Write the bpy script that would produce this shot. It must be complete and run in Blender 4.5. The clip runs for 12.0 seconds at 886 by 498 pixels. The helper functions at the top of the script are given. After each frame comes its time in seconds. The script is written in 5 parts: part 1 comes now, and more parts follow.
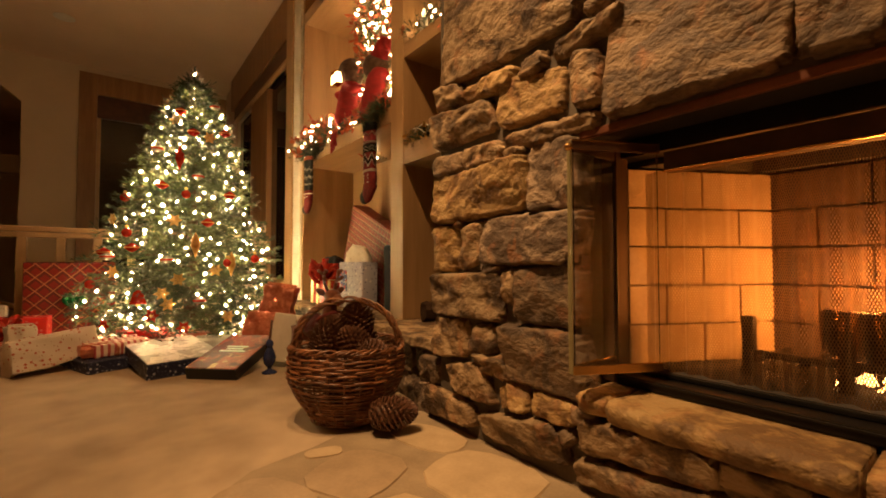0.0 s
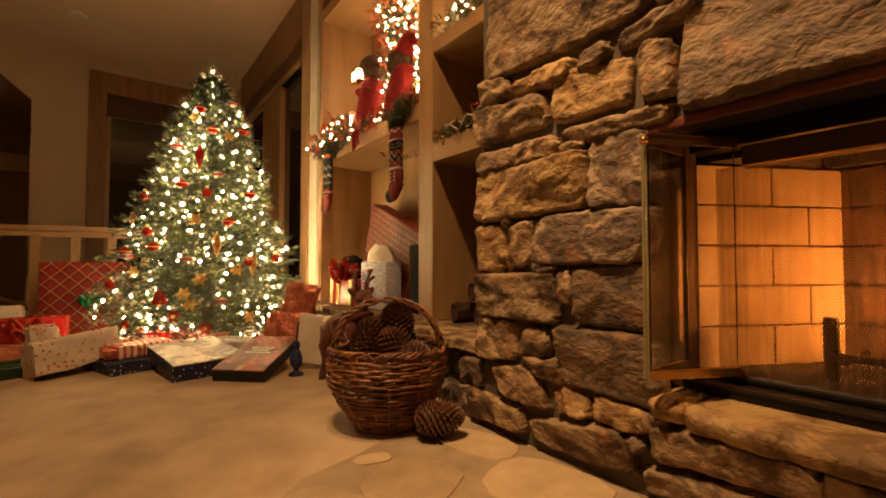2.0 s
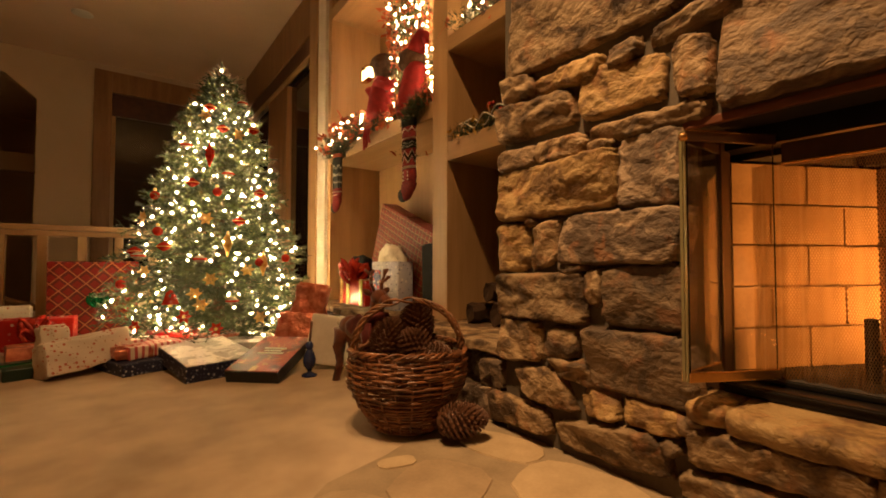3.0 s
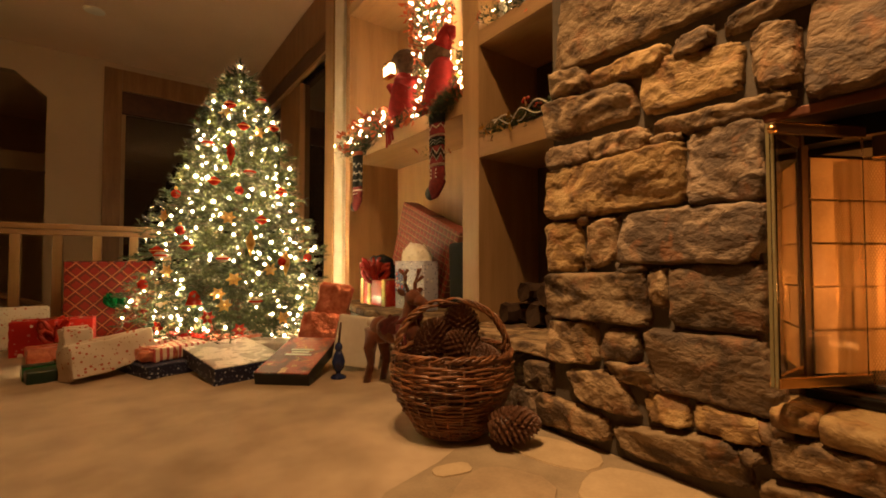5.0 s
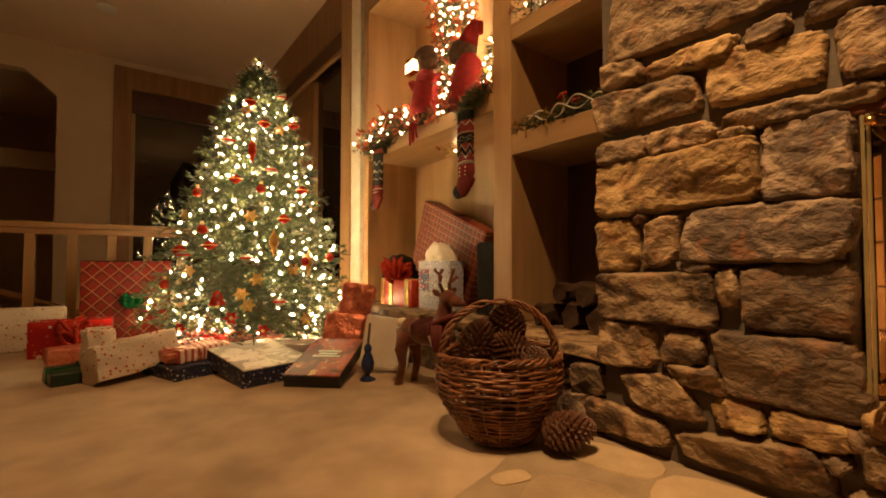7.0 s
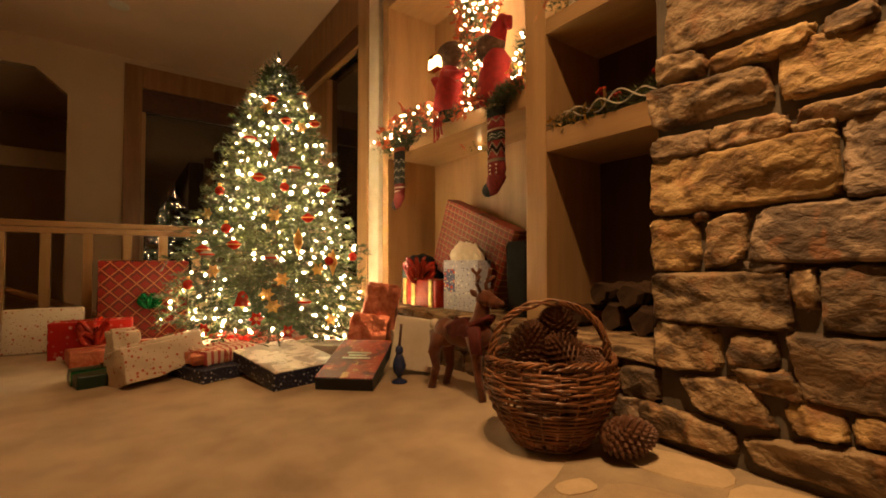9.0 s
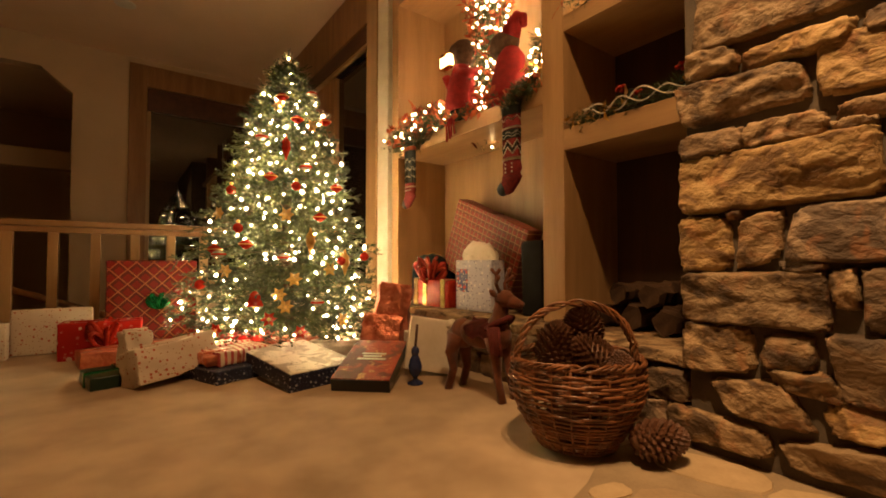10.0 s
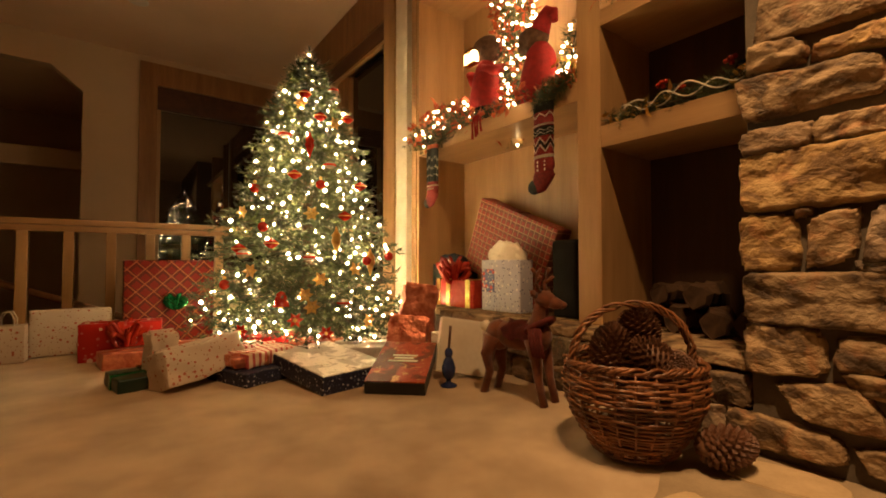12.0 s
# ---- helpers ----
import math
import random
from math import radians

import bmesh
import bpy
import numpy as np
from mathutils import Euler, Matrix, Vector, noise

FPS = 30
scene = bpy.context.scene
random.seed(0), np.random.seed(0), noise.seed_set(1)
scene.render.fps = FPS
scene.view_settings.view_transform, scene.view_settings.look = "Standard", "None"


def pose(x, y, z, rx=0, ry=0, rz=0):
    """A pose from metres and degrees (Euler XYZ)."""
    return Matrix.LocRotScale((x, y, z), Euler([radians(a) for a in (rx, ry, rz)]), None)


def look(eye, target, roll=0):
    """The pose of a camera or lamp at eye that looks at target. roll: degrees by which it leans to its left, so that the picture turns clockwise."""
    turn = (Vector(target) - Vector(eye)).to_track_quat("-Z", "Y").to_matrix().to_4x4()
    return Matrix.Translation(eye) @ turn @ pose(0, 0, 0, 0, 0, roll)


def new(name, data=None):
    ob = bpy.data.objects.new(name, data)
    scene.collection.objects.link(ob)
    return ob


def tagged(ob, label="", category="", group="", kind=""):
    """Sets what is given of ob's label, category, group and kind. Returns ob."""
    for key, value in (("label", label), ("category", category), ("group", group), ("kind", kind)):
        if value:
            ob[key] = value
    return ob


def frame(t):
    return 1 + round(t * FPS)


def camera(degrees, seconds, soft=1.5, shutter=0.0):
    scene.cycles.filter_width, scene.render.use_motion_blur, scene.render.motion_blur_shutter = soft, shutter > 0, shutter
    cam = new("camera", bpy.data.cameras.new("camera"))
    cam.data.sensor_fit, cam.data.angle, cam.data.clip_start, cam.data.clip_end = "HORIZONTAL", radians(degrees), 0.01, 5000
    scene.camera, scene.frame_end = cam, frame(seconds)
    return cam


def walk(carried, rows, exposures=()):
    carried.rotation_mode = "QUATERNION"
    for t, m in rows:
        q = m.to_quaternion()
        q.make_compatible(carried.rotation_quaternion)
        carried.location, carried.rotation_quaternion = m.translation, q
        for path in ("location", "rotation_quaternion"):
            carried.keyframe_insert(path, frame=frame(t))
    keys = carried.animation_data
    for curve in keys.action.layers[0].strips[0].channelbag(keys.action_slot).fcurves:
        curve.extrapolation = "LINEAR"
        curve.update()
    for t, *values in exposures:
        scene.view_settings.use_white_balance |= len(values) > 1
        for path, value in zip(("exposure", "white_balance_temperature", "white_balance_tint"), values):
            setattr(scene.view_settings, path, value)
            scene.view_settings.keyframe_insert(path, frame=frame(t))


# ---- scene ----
cam = camera(91.1, 12.0, soft=1.8)
METRES, EYE, TILT, LEAN, TURN = 1.05, 0.63, 0.0, 0.0, -37.0
ROWS = [
    (0.0, 0.0, 0.0, 0.0, 0.0, 1.8, 0.03),
    (0.5, -0.0413, 0.0131, -0.0006, 0.02, 1.8, 0.01),
    (1.0, -0.0804, 0.0253, -0.0009, 0.04, 1.8, 0.01),
    (1.5, -0.1187, 0.0374, -0.0013, 0.08, 1.8, -0.01),
    (2.0, -0.1583, 0.0503, -0.0017, 0.1, 1.8, -0.0),
    (2.5, -0.1976, 0.0619, -0.0018, 0.14, 1.8, -0.02),
    (3.0, -0.2342, 0.0732, -0.0026, 0.15, 1.81, -0.04),
    (5.0, -0.3941, 0.123, -0.0011, 0.27, 1.69, 0.04),
    (5.5, -0.4345, 0.1358, -0.0015, 0.28, 1.67, 0.05),
    (6.0, -0.473, 0.1469, -0.0021, 0.29, 1.68, 0.04),
    (6.5, -0.5126, 0.1591, -0.0034, 0.31, 1.72, 0.02),
    (7.0, -0.5528, 0.172, -0.0037, 0.33, 1.71, 0.02),
    (9.0, -0.7128, 0.2224, -0.0041, 0.45, 1.67, 0.05),
    (9.5, -0.7527, 0.2347, -0.0047, 0.46, 1.69, 0.04),
    (10.0, -0.7924, 0.2472, -0.0053, 0.48, 1.68, 0.04),
    (10.5, -0.8359, 0.2602, -0.0066, 0.49, 1.72, 0.02),
    (11.0, -0.8765, 0.2717, -0.0069, 0.49, 1.72, 0.01),
    (11.5, -0.9183, 0.2837, -0.0076, 0.49, 1.73, 0.01),
    (12.0, -0.9551, 0.2955, -0.0078, 0.5, 1.71, 0.01),
]
walk(cam, [(t, pose(0, 0, EYE, TILT, LEAN, TURN) @ pose(METRES * x, METRES * y, METRES * z, 90 + pitch, roll, yaw)) for t, x, y, z, yaw, pitch, roll in ROWS])

# ---- world and large lights ----
world = bpy.data.worlds.new("night")
scene.world = world
world.use_nodes = True
world.node_tree.nodes["Background"].inputs[0].default_value = (0.02, 0.022, 0.03, 1)
world.node_tree.nodes["Background"].inputs[1].default_value = 0.03
scene.view_settings.exposure = 0.0

WARM = (1.0, 0.50, 0.17)
LAMP = (1.0, 0.585, 0.25)


def spot(name, x, y, z, tx, ty, tz, power, angle, size, colour=WARM, blend=0.8):
    data = bpy.data.lights.new(name, "SPOT")
    data.energy, data.color, data.spot_size, data.spot_blend, data.shadow_soft_size = power, colour, radians(angle), blend, size
    ob = new(name, data)
    ob.matrix_world = look((x, y, z), (tx, ty, tz))
    return ob


def point(name, x, y, z, power, size, colour=WARM):
    data = bpy.data.lights.new(name, "POINT")
    data.energy, data.color, data.shadow_soft_size = power, colour, size
    ob = new(name, data)
    ob.location = (x, y, z)
    return ob


# recessed ceiling lamp over the hearth, two added unseen fills, the fire, the lit tree
spot("downlight_hearth", 0.15, 0.9, 3.40, 0.75, 1.3, 0.0, 188, 120, 0.06, LAMP)
# added spot without a fixture, brightens the stones from the front
spot("stone_wall_fill", -0.35, 0.78, 3.40, 1.02, 0.92, 0.28, 430, 46, 0.06, LAMP, 1.0)
# added fill out of view, lifts the left part of the room
spot("room_fill", -1.6, 2.2, 3.40, -1.4, 2.4, 0.0, 19, 130, 0.06)
point("fire_light", 1.50, 0.20, 0.54, 31, 0.03, (1.0, 0.34, 0.055))
point("fire_light_deep", 1.585, -0.16, 0.50, 16, 0.03, (1.0, 0.34, 0.055))
point("downstairs_light", -2.6, 9.3, 1.9, 1.3, 0.15, WARM)

# ---- materials ----
def nodes_of(m):
    m.use_nodes = True
    nt = m.node_tree
    return nt, nt.nodes, nt.links, nt.nodes["Principled BSDF"]


def mat(name, a, b=None, rough=0.6, metal=0.0, scale=6.0, fine=60.0, bump=0.15, stretch=(1, 1, 1), vary=0.0, sheen=0.0, dist=0.004):
    """Two colours mixed at two scales, with fine relief; vary: spread of brightness from object to object."""
    m = bpy.data.materials.new(name)
    nt, N, L, P = nodes_of(m)
    b = b or tuple(c * 0.7 for c in a)
    tc = N.new("ShaderNodeTexCoord")
    mp = N.new("ShaderNodeMapping")
    mp.inputs["Scale"].default_value = stretch
    L.new(tc.outputs["Object"], mp.inputs["Vector"])
    n1 = N.new("ShaderNodeTexNoise"); n1.inputs["Scale"].default_value = scale; n1.inputs["Detail"].default_value = 5
    n2 = N.new("ShaderNodeTexNoise"); n2.inputs["Scale"].default_value = fine; n2.inputs["Detail"].default_value = 4
    for n in (n1, n2):
        L.new(mp.outputs[0], n.inputs["Vector"])
    mixf = N.new("ShaderNodeMath"); mixf.operation = "MULTIPLY_ADD"; mixf.inputs[1].default_value = 0.35
    L.new(n2.outputs["Fac"], mixf.inputs[0]); L.new(n1.outputs["Fac"], mixf.inputs[2])
    ramp = N.new("ShaderNodeValToRGB")
    ramp.color_ramp.elements[0].position, ramp.color_ramp.elements[1].position = 0.45, 0.9
    ramp.color_ramp.elements[0].color, ramp.color_ramp.elements[1].color = (*b, 1), (*a, 1)
    L.new(mixf.outputs[0], ramp.inputs[0])
    out = ramp.outputs[0]
    if vary:
        oi = N.new("ShaderNodeObjectInfo")
        hsv = N.new("ShaderNodeHueSaturation")
        mr = N.new("ShaderNodeMapRange"); mr.inputs[3].default_value, mr.inputs[4].default_value = 1 - vary, 1 + vary
        L.new(oi.outputs["Random"], mr.inputs[0]); L.new(mr.outputs[0], hsv.inputs["Value"]); L.new(out, hsv.inputs["Color"])
        out = hsv.outputs[0]
    L.new(out, P.inputs["Base Color"])
    P.inputs["Roughness"].default_value, P.inputs["Metallic"].default_value = rough, metal
    if sheen:
        P.inputs["Sheen Weight"].default_value = sheen
    bp = N.new("ShaderNodeBump"); bp.inputs["Strength"].default_value = bump; bp.inputs["Distance"].default_value = dist
    L.new(mixf.outputs[0], bp.inputs["Height"]); L.new(bp.outputs[0], P.inputs["Normal"])
    return m


def glow(name, colour, strength):
    m = bpy.data.materials.new(name)
    nt, N, L, P = nodes_of(m)
    P.inputs["Base Color"].default_value = (*colour, 1)
    P.inputs["Emission Color"].default_value = (*colour, 1)
    P.inputs["Emission Strength"].default_value = strength
    return m


def glass(name, tint=(1, 1, 1), rough=0.0):
    m = bpy.data.materials.new(name)
    nt, N, L, P = nodes_of(m)
    P.inputs["Base Color"].default_value = (*tint, 1)
    P.inputs["Transmission Weight"].default_value = 1.0
    P.inputs["Roughness"].default_value, P.inputs["IOR"].default_value = rough, 1.45
    return m


def stone_mat(name, a, b, c):
    """Cleft fieldstone: warm ochre, brown and grey beds with sharp fracture ridges."""
    m = bpy.data.materials.new(name)
    nt, N, L, P = nodes_of(m)
    tc = N.new("ShaderNodeTexCoord")
    oi = N.new("ShaderNodeObjectInfo")
    add = N.new("ShaderNodeVectorMath"); add.operation = "MULTIPLY_ADD"
    comb = N.new("ShaderNodeCombineXYZ")
    for i in range(3):
        L.new(oi.outputs["Random"], comb.inputs[i])
    L.new(comb.outputs[0], add.inputs[0]); add.inputs[1].default_value = (17, 31, 23); L.new(tc.outputs["Object"], add.inputs[2])
    mp = N.new("ShaderNodeMapping"); mp.inputs["Scale"].default_value = (1.0, 0.82, 1.15); mp.inputs["Rotation"].default_value = (0.3, 0, 0)
    L.new(add.outputs[0], mp.inputs["Vector"])
    tone = N.new("ShaderNodeTexNoise"); tone.inputs["Scale"].default_value = 9; tone.inputs["Detail"].default_value = 4; tone.inputs["Distortion"].default_value = 1.2
    grain = N.new("ShaderNodeTexNoise"); grain.inputs["Scale"].default_value = 90; grain.inputs["Detail"].default_value = 6
    ridge = N.new("ShaderNodeTexNoise"); ridge.noise_type = "RIDGED_MULTIFRACTAL"; ridge.inputs["Scale"].default_value = 20; ridge.inputs["Detail"].default_value = 7
    ridge.inputs["Distortion"].default_value = 0.5
    for n in (tone, grain, ridge):
        L.new(mp.outputs[0], n.inputs["Vector"])
    r = N.new("ShaderNodeValToRGB")
    r.color_ramp.elements[0].position, r.color_ramp.elements[0].color = 0.40, (*c, 1)
    r.color_ramp.elements[1].position, r.color_ramp.elements[1].color = 0.58, (*a, 1)
    e = r.color_ramp.elements.new(0.5); e.color = (*b, 1)
    mixf = N.new("ShaderNodeMath"); mixf.operation = "MULTIPLY_ADD"; mixf.inputs[1].default_value = 0.25
    sub = N.new("ShaderNodeMath"); sub.operation = "SUBTRACT"; sub.inputs[1].default_value = 0.125
    L.new(grain.outputs["Fac"], mixf.inputs[0]); L.new(tone.outputs["Fac"], mixf.inputs[2]); L.new(mixf.outputs[0], sub.inputs[0])
    L.new(sub.outputs[0], r.inputs[0])
    vor = N.new("ShaderNodeTexVoronoi"); vor.inputs["Scale"].default_value = 42; vor.inputs["Detail"].default_value = 2
    warp = N.new("ShaderNodeVectorMath"); warp.operation = "MULTIPLY_ADD"; warp.inputs[1].default_value = (0.05, 0.05, 0.05)
    L.new(tone.outputs["Color"], warp.inputs[0]); L.new(mp.outputs[0], warp.inputs[2]); L.new(warp.outputs[0], vor.inputs["Vector"])
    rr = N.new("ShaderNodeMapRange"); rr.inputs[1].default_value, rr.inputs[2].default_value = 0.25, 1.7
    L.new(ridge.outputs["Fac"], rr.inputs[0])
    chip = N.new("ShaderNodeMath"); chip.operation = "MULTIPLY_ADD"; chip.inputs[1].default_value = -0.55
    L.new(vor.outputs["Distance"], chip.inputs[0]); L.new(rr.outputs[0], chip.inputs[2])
    # relief hollows tinted dark, ridges lighter: crevice shading put into the colour
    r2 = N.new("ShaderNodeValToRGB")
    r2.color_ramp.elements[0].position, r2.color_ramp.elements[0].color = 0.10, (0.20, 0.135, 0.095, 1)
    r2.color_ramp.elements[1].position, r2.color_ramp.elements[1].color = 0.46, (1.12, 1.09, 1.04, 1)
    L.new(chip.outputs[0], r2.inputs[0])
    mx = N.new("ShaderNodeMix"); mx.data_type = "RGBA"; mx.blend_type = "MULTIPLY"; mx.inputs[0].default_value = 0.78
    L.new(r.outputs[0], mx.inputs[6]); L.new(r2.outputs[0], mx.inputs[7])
    rust = N.new("ShaderNodeTexNoise"); rust.inputs["Scale"].default_value = 14; rust.inputs["Detail"].default_value = 5; rust.inputs["Distortion"].default_value = 0.8
    L.new(add.outputs[0], rust.inputs["Vector"])
    rf = N.new("ShaderNodeMapRange"); rf.inputs[1].default_value, rf.inputs[2].default_value, rf.inputs[4].default_value = 0.56, 0.70, 0.38
    L.new(rust.outputs["Fac"], rf.inputs[0])
    mr2 = N.new("ShaderNodeMix"); mr2.data_type = "RGBA"; mr2.inputs[7].default_value = (0.30, 0.115, 0.04, 1)
    L.new(rf.outputs[0], mr2.inputs[0]); L.new(mx.outputs[2], mr2.inputs[6])
    hsv = N.new("ShaderNodeHueSaturation")
    mr = N.new("ShaderNodeMapRange"); mr.inputs[3].default_value, mr.inputs[4].default_value = 0.78, 1.35
    L.new(oi.outputs["Random"], mr.inputs[0]); L.new(mr.outputs[0], hsv.inputs["Value"]); L.new(mr2.outputs[2], hsv.inputs["Color"])
    L.new(hsv.outputs[0], P.inputs["Base Color"])
    P.inputs["Roughness"].default_value = 0.75
    sm = N.new("ShaderNodeMath"); sm.operation = "MULTIPLY_ADD"; sm.inputs[1].default_value = 0.25
    L.new(grain.outputs["Fac"], sm.inputs[0]); L.new(chip.outputs[0], sm.inputs[2])
    bp = N.new("ShaderNodeBump"); bp.inputs["Strength"].default_value = 1.0; bp.inputs["Distance"].default_value = 0.0075
    L.new(sm.outputs[0], bp.inputs["Height"]); L.new(bp.outputs[0], P.inputs["Normal"])
    return m


def wrap_mat(name, base, mark, second, scale, kind="dots", rough=0.5, turn=(0, 0, 0), axes="XZ"):
    """Gift paper: a plaid of thin stripes, slanted stripes, or small scattered figures."""
    m = bpy.data.materials.new(name)
    nt, N, L, P = nodes_of(m)
    tc = N.new("ShaderNodeTexCoord")
    mp = N.new("ShaderNodeMapping"); mp.inputs["Scale"].default_value = (scale,) * 3
    mp.inputs["Rotation"].default_value = tuple(radians(a) for a in turn)
    L.new(tc.outputs["Object"], mp.inputs["Vector"])

    def mixed(colour_in, colour, fac):
        x = N.new("ShaderNodeMix"); x.data_type = "RGBA"
        L.new(fac, x.inputs[0])
        if isinstance(colour_in, tuple):
            x.inputs[6].default_value = (*colour_in, 1)
        else:
            L.new(colour_in, x.inputs[6])
        x.inputs[7].default_value = (*colour, 1)
        return x.outputs[2]

    def step(v, edge, less=False):
        s = N.new("ShaderNodeMath"); s.operation = "LESS_THAN" if less else "GREATER_THAN"
        L.new(v, s.inputs[0]); s.inputs[1].default_value = edge
        return s.outputs[0]

    col = base
    if kind in ("plaid", "stripes"):
        for axis, colour, edge, k in ((axes[0], second, 0.70, 1), (axes[1], second, 0.70, 1), (axes[0], mark, 0.980, 0.98), (axes[1], mark, 0.980, 0.98))[slice(None) if kind == "plaid" else slice(1)]:
            w = N.new("ShaderNodeTexWave"); w.bands_direction = axis; w.inputs["Scale"].default_value = k
            L.new(mp.outputs[0], w.inputs["Vector"])
            col = mixed(col, colour, step(w.outputs["Fac"], edge if kind == "plaid" else 0.6))
    elif kind == "painted":
        for i, (colour, k, edge) in enumerate(((second, 0.5, 0.50), (mark, 0.8, 0.60), (tuple(c * 0.35 for c in base), 1.7, 0.64))):
            n = N.new("ShaderNodeTexNoise"); n.inputs["Scale"].default_value = k; n.inputs["Detail"].default_value = 6; n.inputs["Distortion"].default_value = 0.7 + i
            L.new(mp.outputs[0], n.inputs["Vector"])
            soft = N.new("ShaderNodeMapRange"); soft.inputs[1].default_value, soft.inputs[2].default_value = edge - 0.03, edge + 0.06
            L.new(n.outputs["Fac"], soft.inputs[0])
            col = mixed(col, colour, soft.outputs[0])
    else:
        for i, colour in enumerate((mark, second)):
            v = N.new("ShaderNodeTexVoronoi"); v.inputs["Scale"].default_value = 1.0 + 0.7 * i; v.inputs["Randomness"].default_value = 0.8
            L.new(mp.outputs[0], v.inputs["Vector"])
            col = mixed(col, colour, step(v.outputs["Distance"], {"dots": 0.23, "figures": 0.21 - 0.03 * i}.get(kind, 0.36), True))
    L.new(col, P.inputs["Base Color"])
    P.inputs["Roughness"].default_value = rough
    P.inputs["Specular IOR Level"].default_value = 0.25
    n = N.new("ShaderNodeTexNoise"); n.inputs["Scale"].default_value = 9; n.inputs["Detail"].default_value = 3
    L.new(tc.outputs["Object"], n.inputs["Vector"])
    bp = N.new("ShaderNodeBump"); bp.inputs["Strength"].default_value = 0.35; bp.inputs["Distance"].default_value = 0.01
    L.new(n.outputs["Fac"], bp.inputs["Height"]); L.new(bp.outputs[0], P.inputs["Normal"])
    return m


def mesh_mat(name):
    """Woven steel spark curtain: fine wire rings with open gaps."""
    m = bpy.data.materials.new(name)
    nt, N, L, P = nodes_of(m)
    P.inputs["Base Color"].default_value = (0.30, 0.20, 0.11, 1)
    P.inputs["Metallic"].default_value, P.inputs["Roughness"].default_value = 0.9, 0.35
    tc = N.new("ShaderNodeTexCoord")
    facs = []
    for rot in (35, -35):
        mp = N.new("ShaderNodeMapping"); mp.inputs["Rotation"].default_value = (0, 0, radians(rot))
        L.new(tc.outputs["UV"], mp.inputs["Vector"])
        w = N.new("ShaderNodeTexWave"); w.inputs["Scale"].default_value = 42
        L.new(mp.outputs[0], w.inputs["Vector"])
        facs.append(w.outputs["Fac"])
    mxm = N.new("ShaderNodeMath"); mxm.operation = "MAXIMUM"
    L.new(facs[0], mxm.inputs[0]); L.new(facs[1], mxm.inputs[1])
    st = N.new("ShaderNodeMath"); st.operation = "GREATER_THAN"; st.inputs[1].default_value = 0.66
    L.new(mxm.outputs[0], st.inputs[0]); L.new(st.outputs[0], P.inputs["Alpha"])
    return m


CARPET = mat("carpet", (0.53, 0.39, 0.25), (0.30, 0.205, 0.12), 0.95, scale=4.5, fine=420, bump=0.5, sheen=0.3)
CEIL = mat("ceiling_paint", (0.82, 0.60, 0.42), (0.74, 0.54, 0.36), 0.9, scale=1.5, fine=120, bump=0.1)
PLASTER = mat("wall_paint", (0.60, 0.455, 0.31), (0.52, 0.39, 0.26), 0.85, scale=1.5, fine=150, bump=0.08)
OAK = mat("pale_oak", (0.46, 0.28, 0.13), (0.34, 0.195, 0.085), 0.42, scale=3, fine=26, bump=0.08, stretch=(4, 4, 0.35))
OAKH = mat("pale_oak_board", (0.45, 0.275, 0.13), (0.33, 0.19, 0.085), 0.42, scale=3, fine=26, bump=0.08, stretch=(4, 0.35, 4))
OAKX = mat("pale_oak_rail", (0.40, 0.22, 0.10), (0.29, 0.155, 0.065), 0.42, scale=3, fine=26, bump=0.08, stretch=(0.35, 4, 4))
# wood darkened in its colour to stand for the shade deep in the niche
BACKBOARD = mat("shaded_back_board", (0.085, 0.045, 0.02), (0.055, 0.028, 0.012), 0.6, scale=3, fine=26, bump=0.08, stretch=(4, 4, 0.35))
CASING = mat("stained_casing", (0.33, 0.165, 0.07), (0.21, 0.10, 0.042), 0.45, scale=3, fine=30, bump=0.08, stretch=(4, 4, 0.4))
DARKWOOD = mat("red_brown_wood", (0.10, 0.035, 0.018), (0.055, 0.02, 0.012), 0.5, scale=3, fine=30, stretch=(4, 0.4, 4))
MORTAR = mat("mortar", (0.13, 0.10, 0.072), (0.07, 0.054, 0.04), 0.95, scale=9, fine=120, bump=0.6)
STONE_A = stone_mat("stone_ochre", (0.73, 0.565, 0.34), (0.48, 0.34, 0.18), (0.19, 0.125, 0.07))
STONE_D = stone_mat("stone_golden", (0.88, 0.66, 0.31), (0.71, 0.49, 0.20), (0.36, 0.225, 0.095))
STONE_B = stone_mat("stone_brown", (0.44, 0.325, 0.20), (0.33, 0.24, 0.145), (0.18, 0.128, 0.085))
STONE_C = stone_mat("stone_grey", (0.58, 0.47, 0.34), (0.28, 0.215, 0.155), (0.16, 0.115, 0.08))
FLAG = mat("flagstone", (0.47, 0.345, 0.21), (0.35, 0.25, 0.145), 0.7, scale=9, fine=90, bump=0.35)
FLAGB = mat("brown_flagstone", (0.37, 0.265, 0.165), (0.25, 0.175, 0.105), 0.7, scale=9, fine=90, bump=0.35)
BED = mat("paving_mortar", (0.33, 0.245, 0.155), (0.22, 0.16, 0.10), 0.95, scale=9, fine=160, bump=0.5)
BLACK = mat("black_steel", (0.018, 0.016, 0.015), (0.01, 0.009, 0.008), 0.4, 0.6, bump=0.05)
BRASS = mat("brass", (0.75, 0.46, 0.18), (0.6, 0.35, 0.13), 0.22, 1.0, bump=0.03)
BRONZE = mat("dark_bronze", (0.085, 0.040, 0.019), (0.05, 0.023, 0.011), 0.5, 0.3, bump=0.05)
GLASSEDGE = mat("glass_edge", (0.24, 0.20, 0.10), (0.17, 0.14, 0.07), 0.2, bump=0.02)
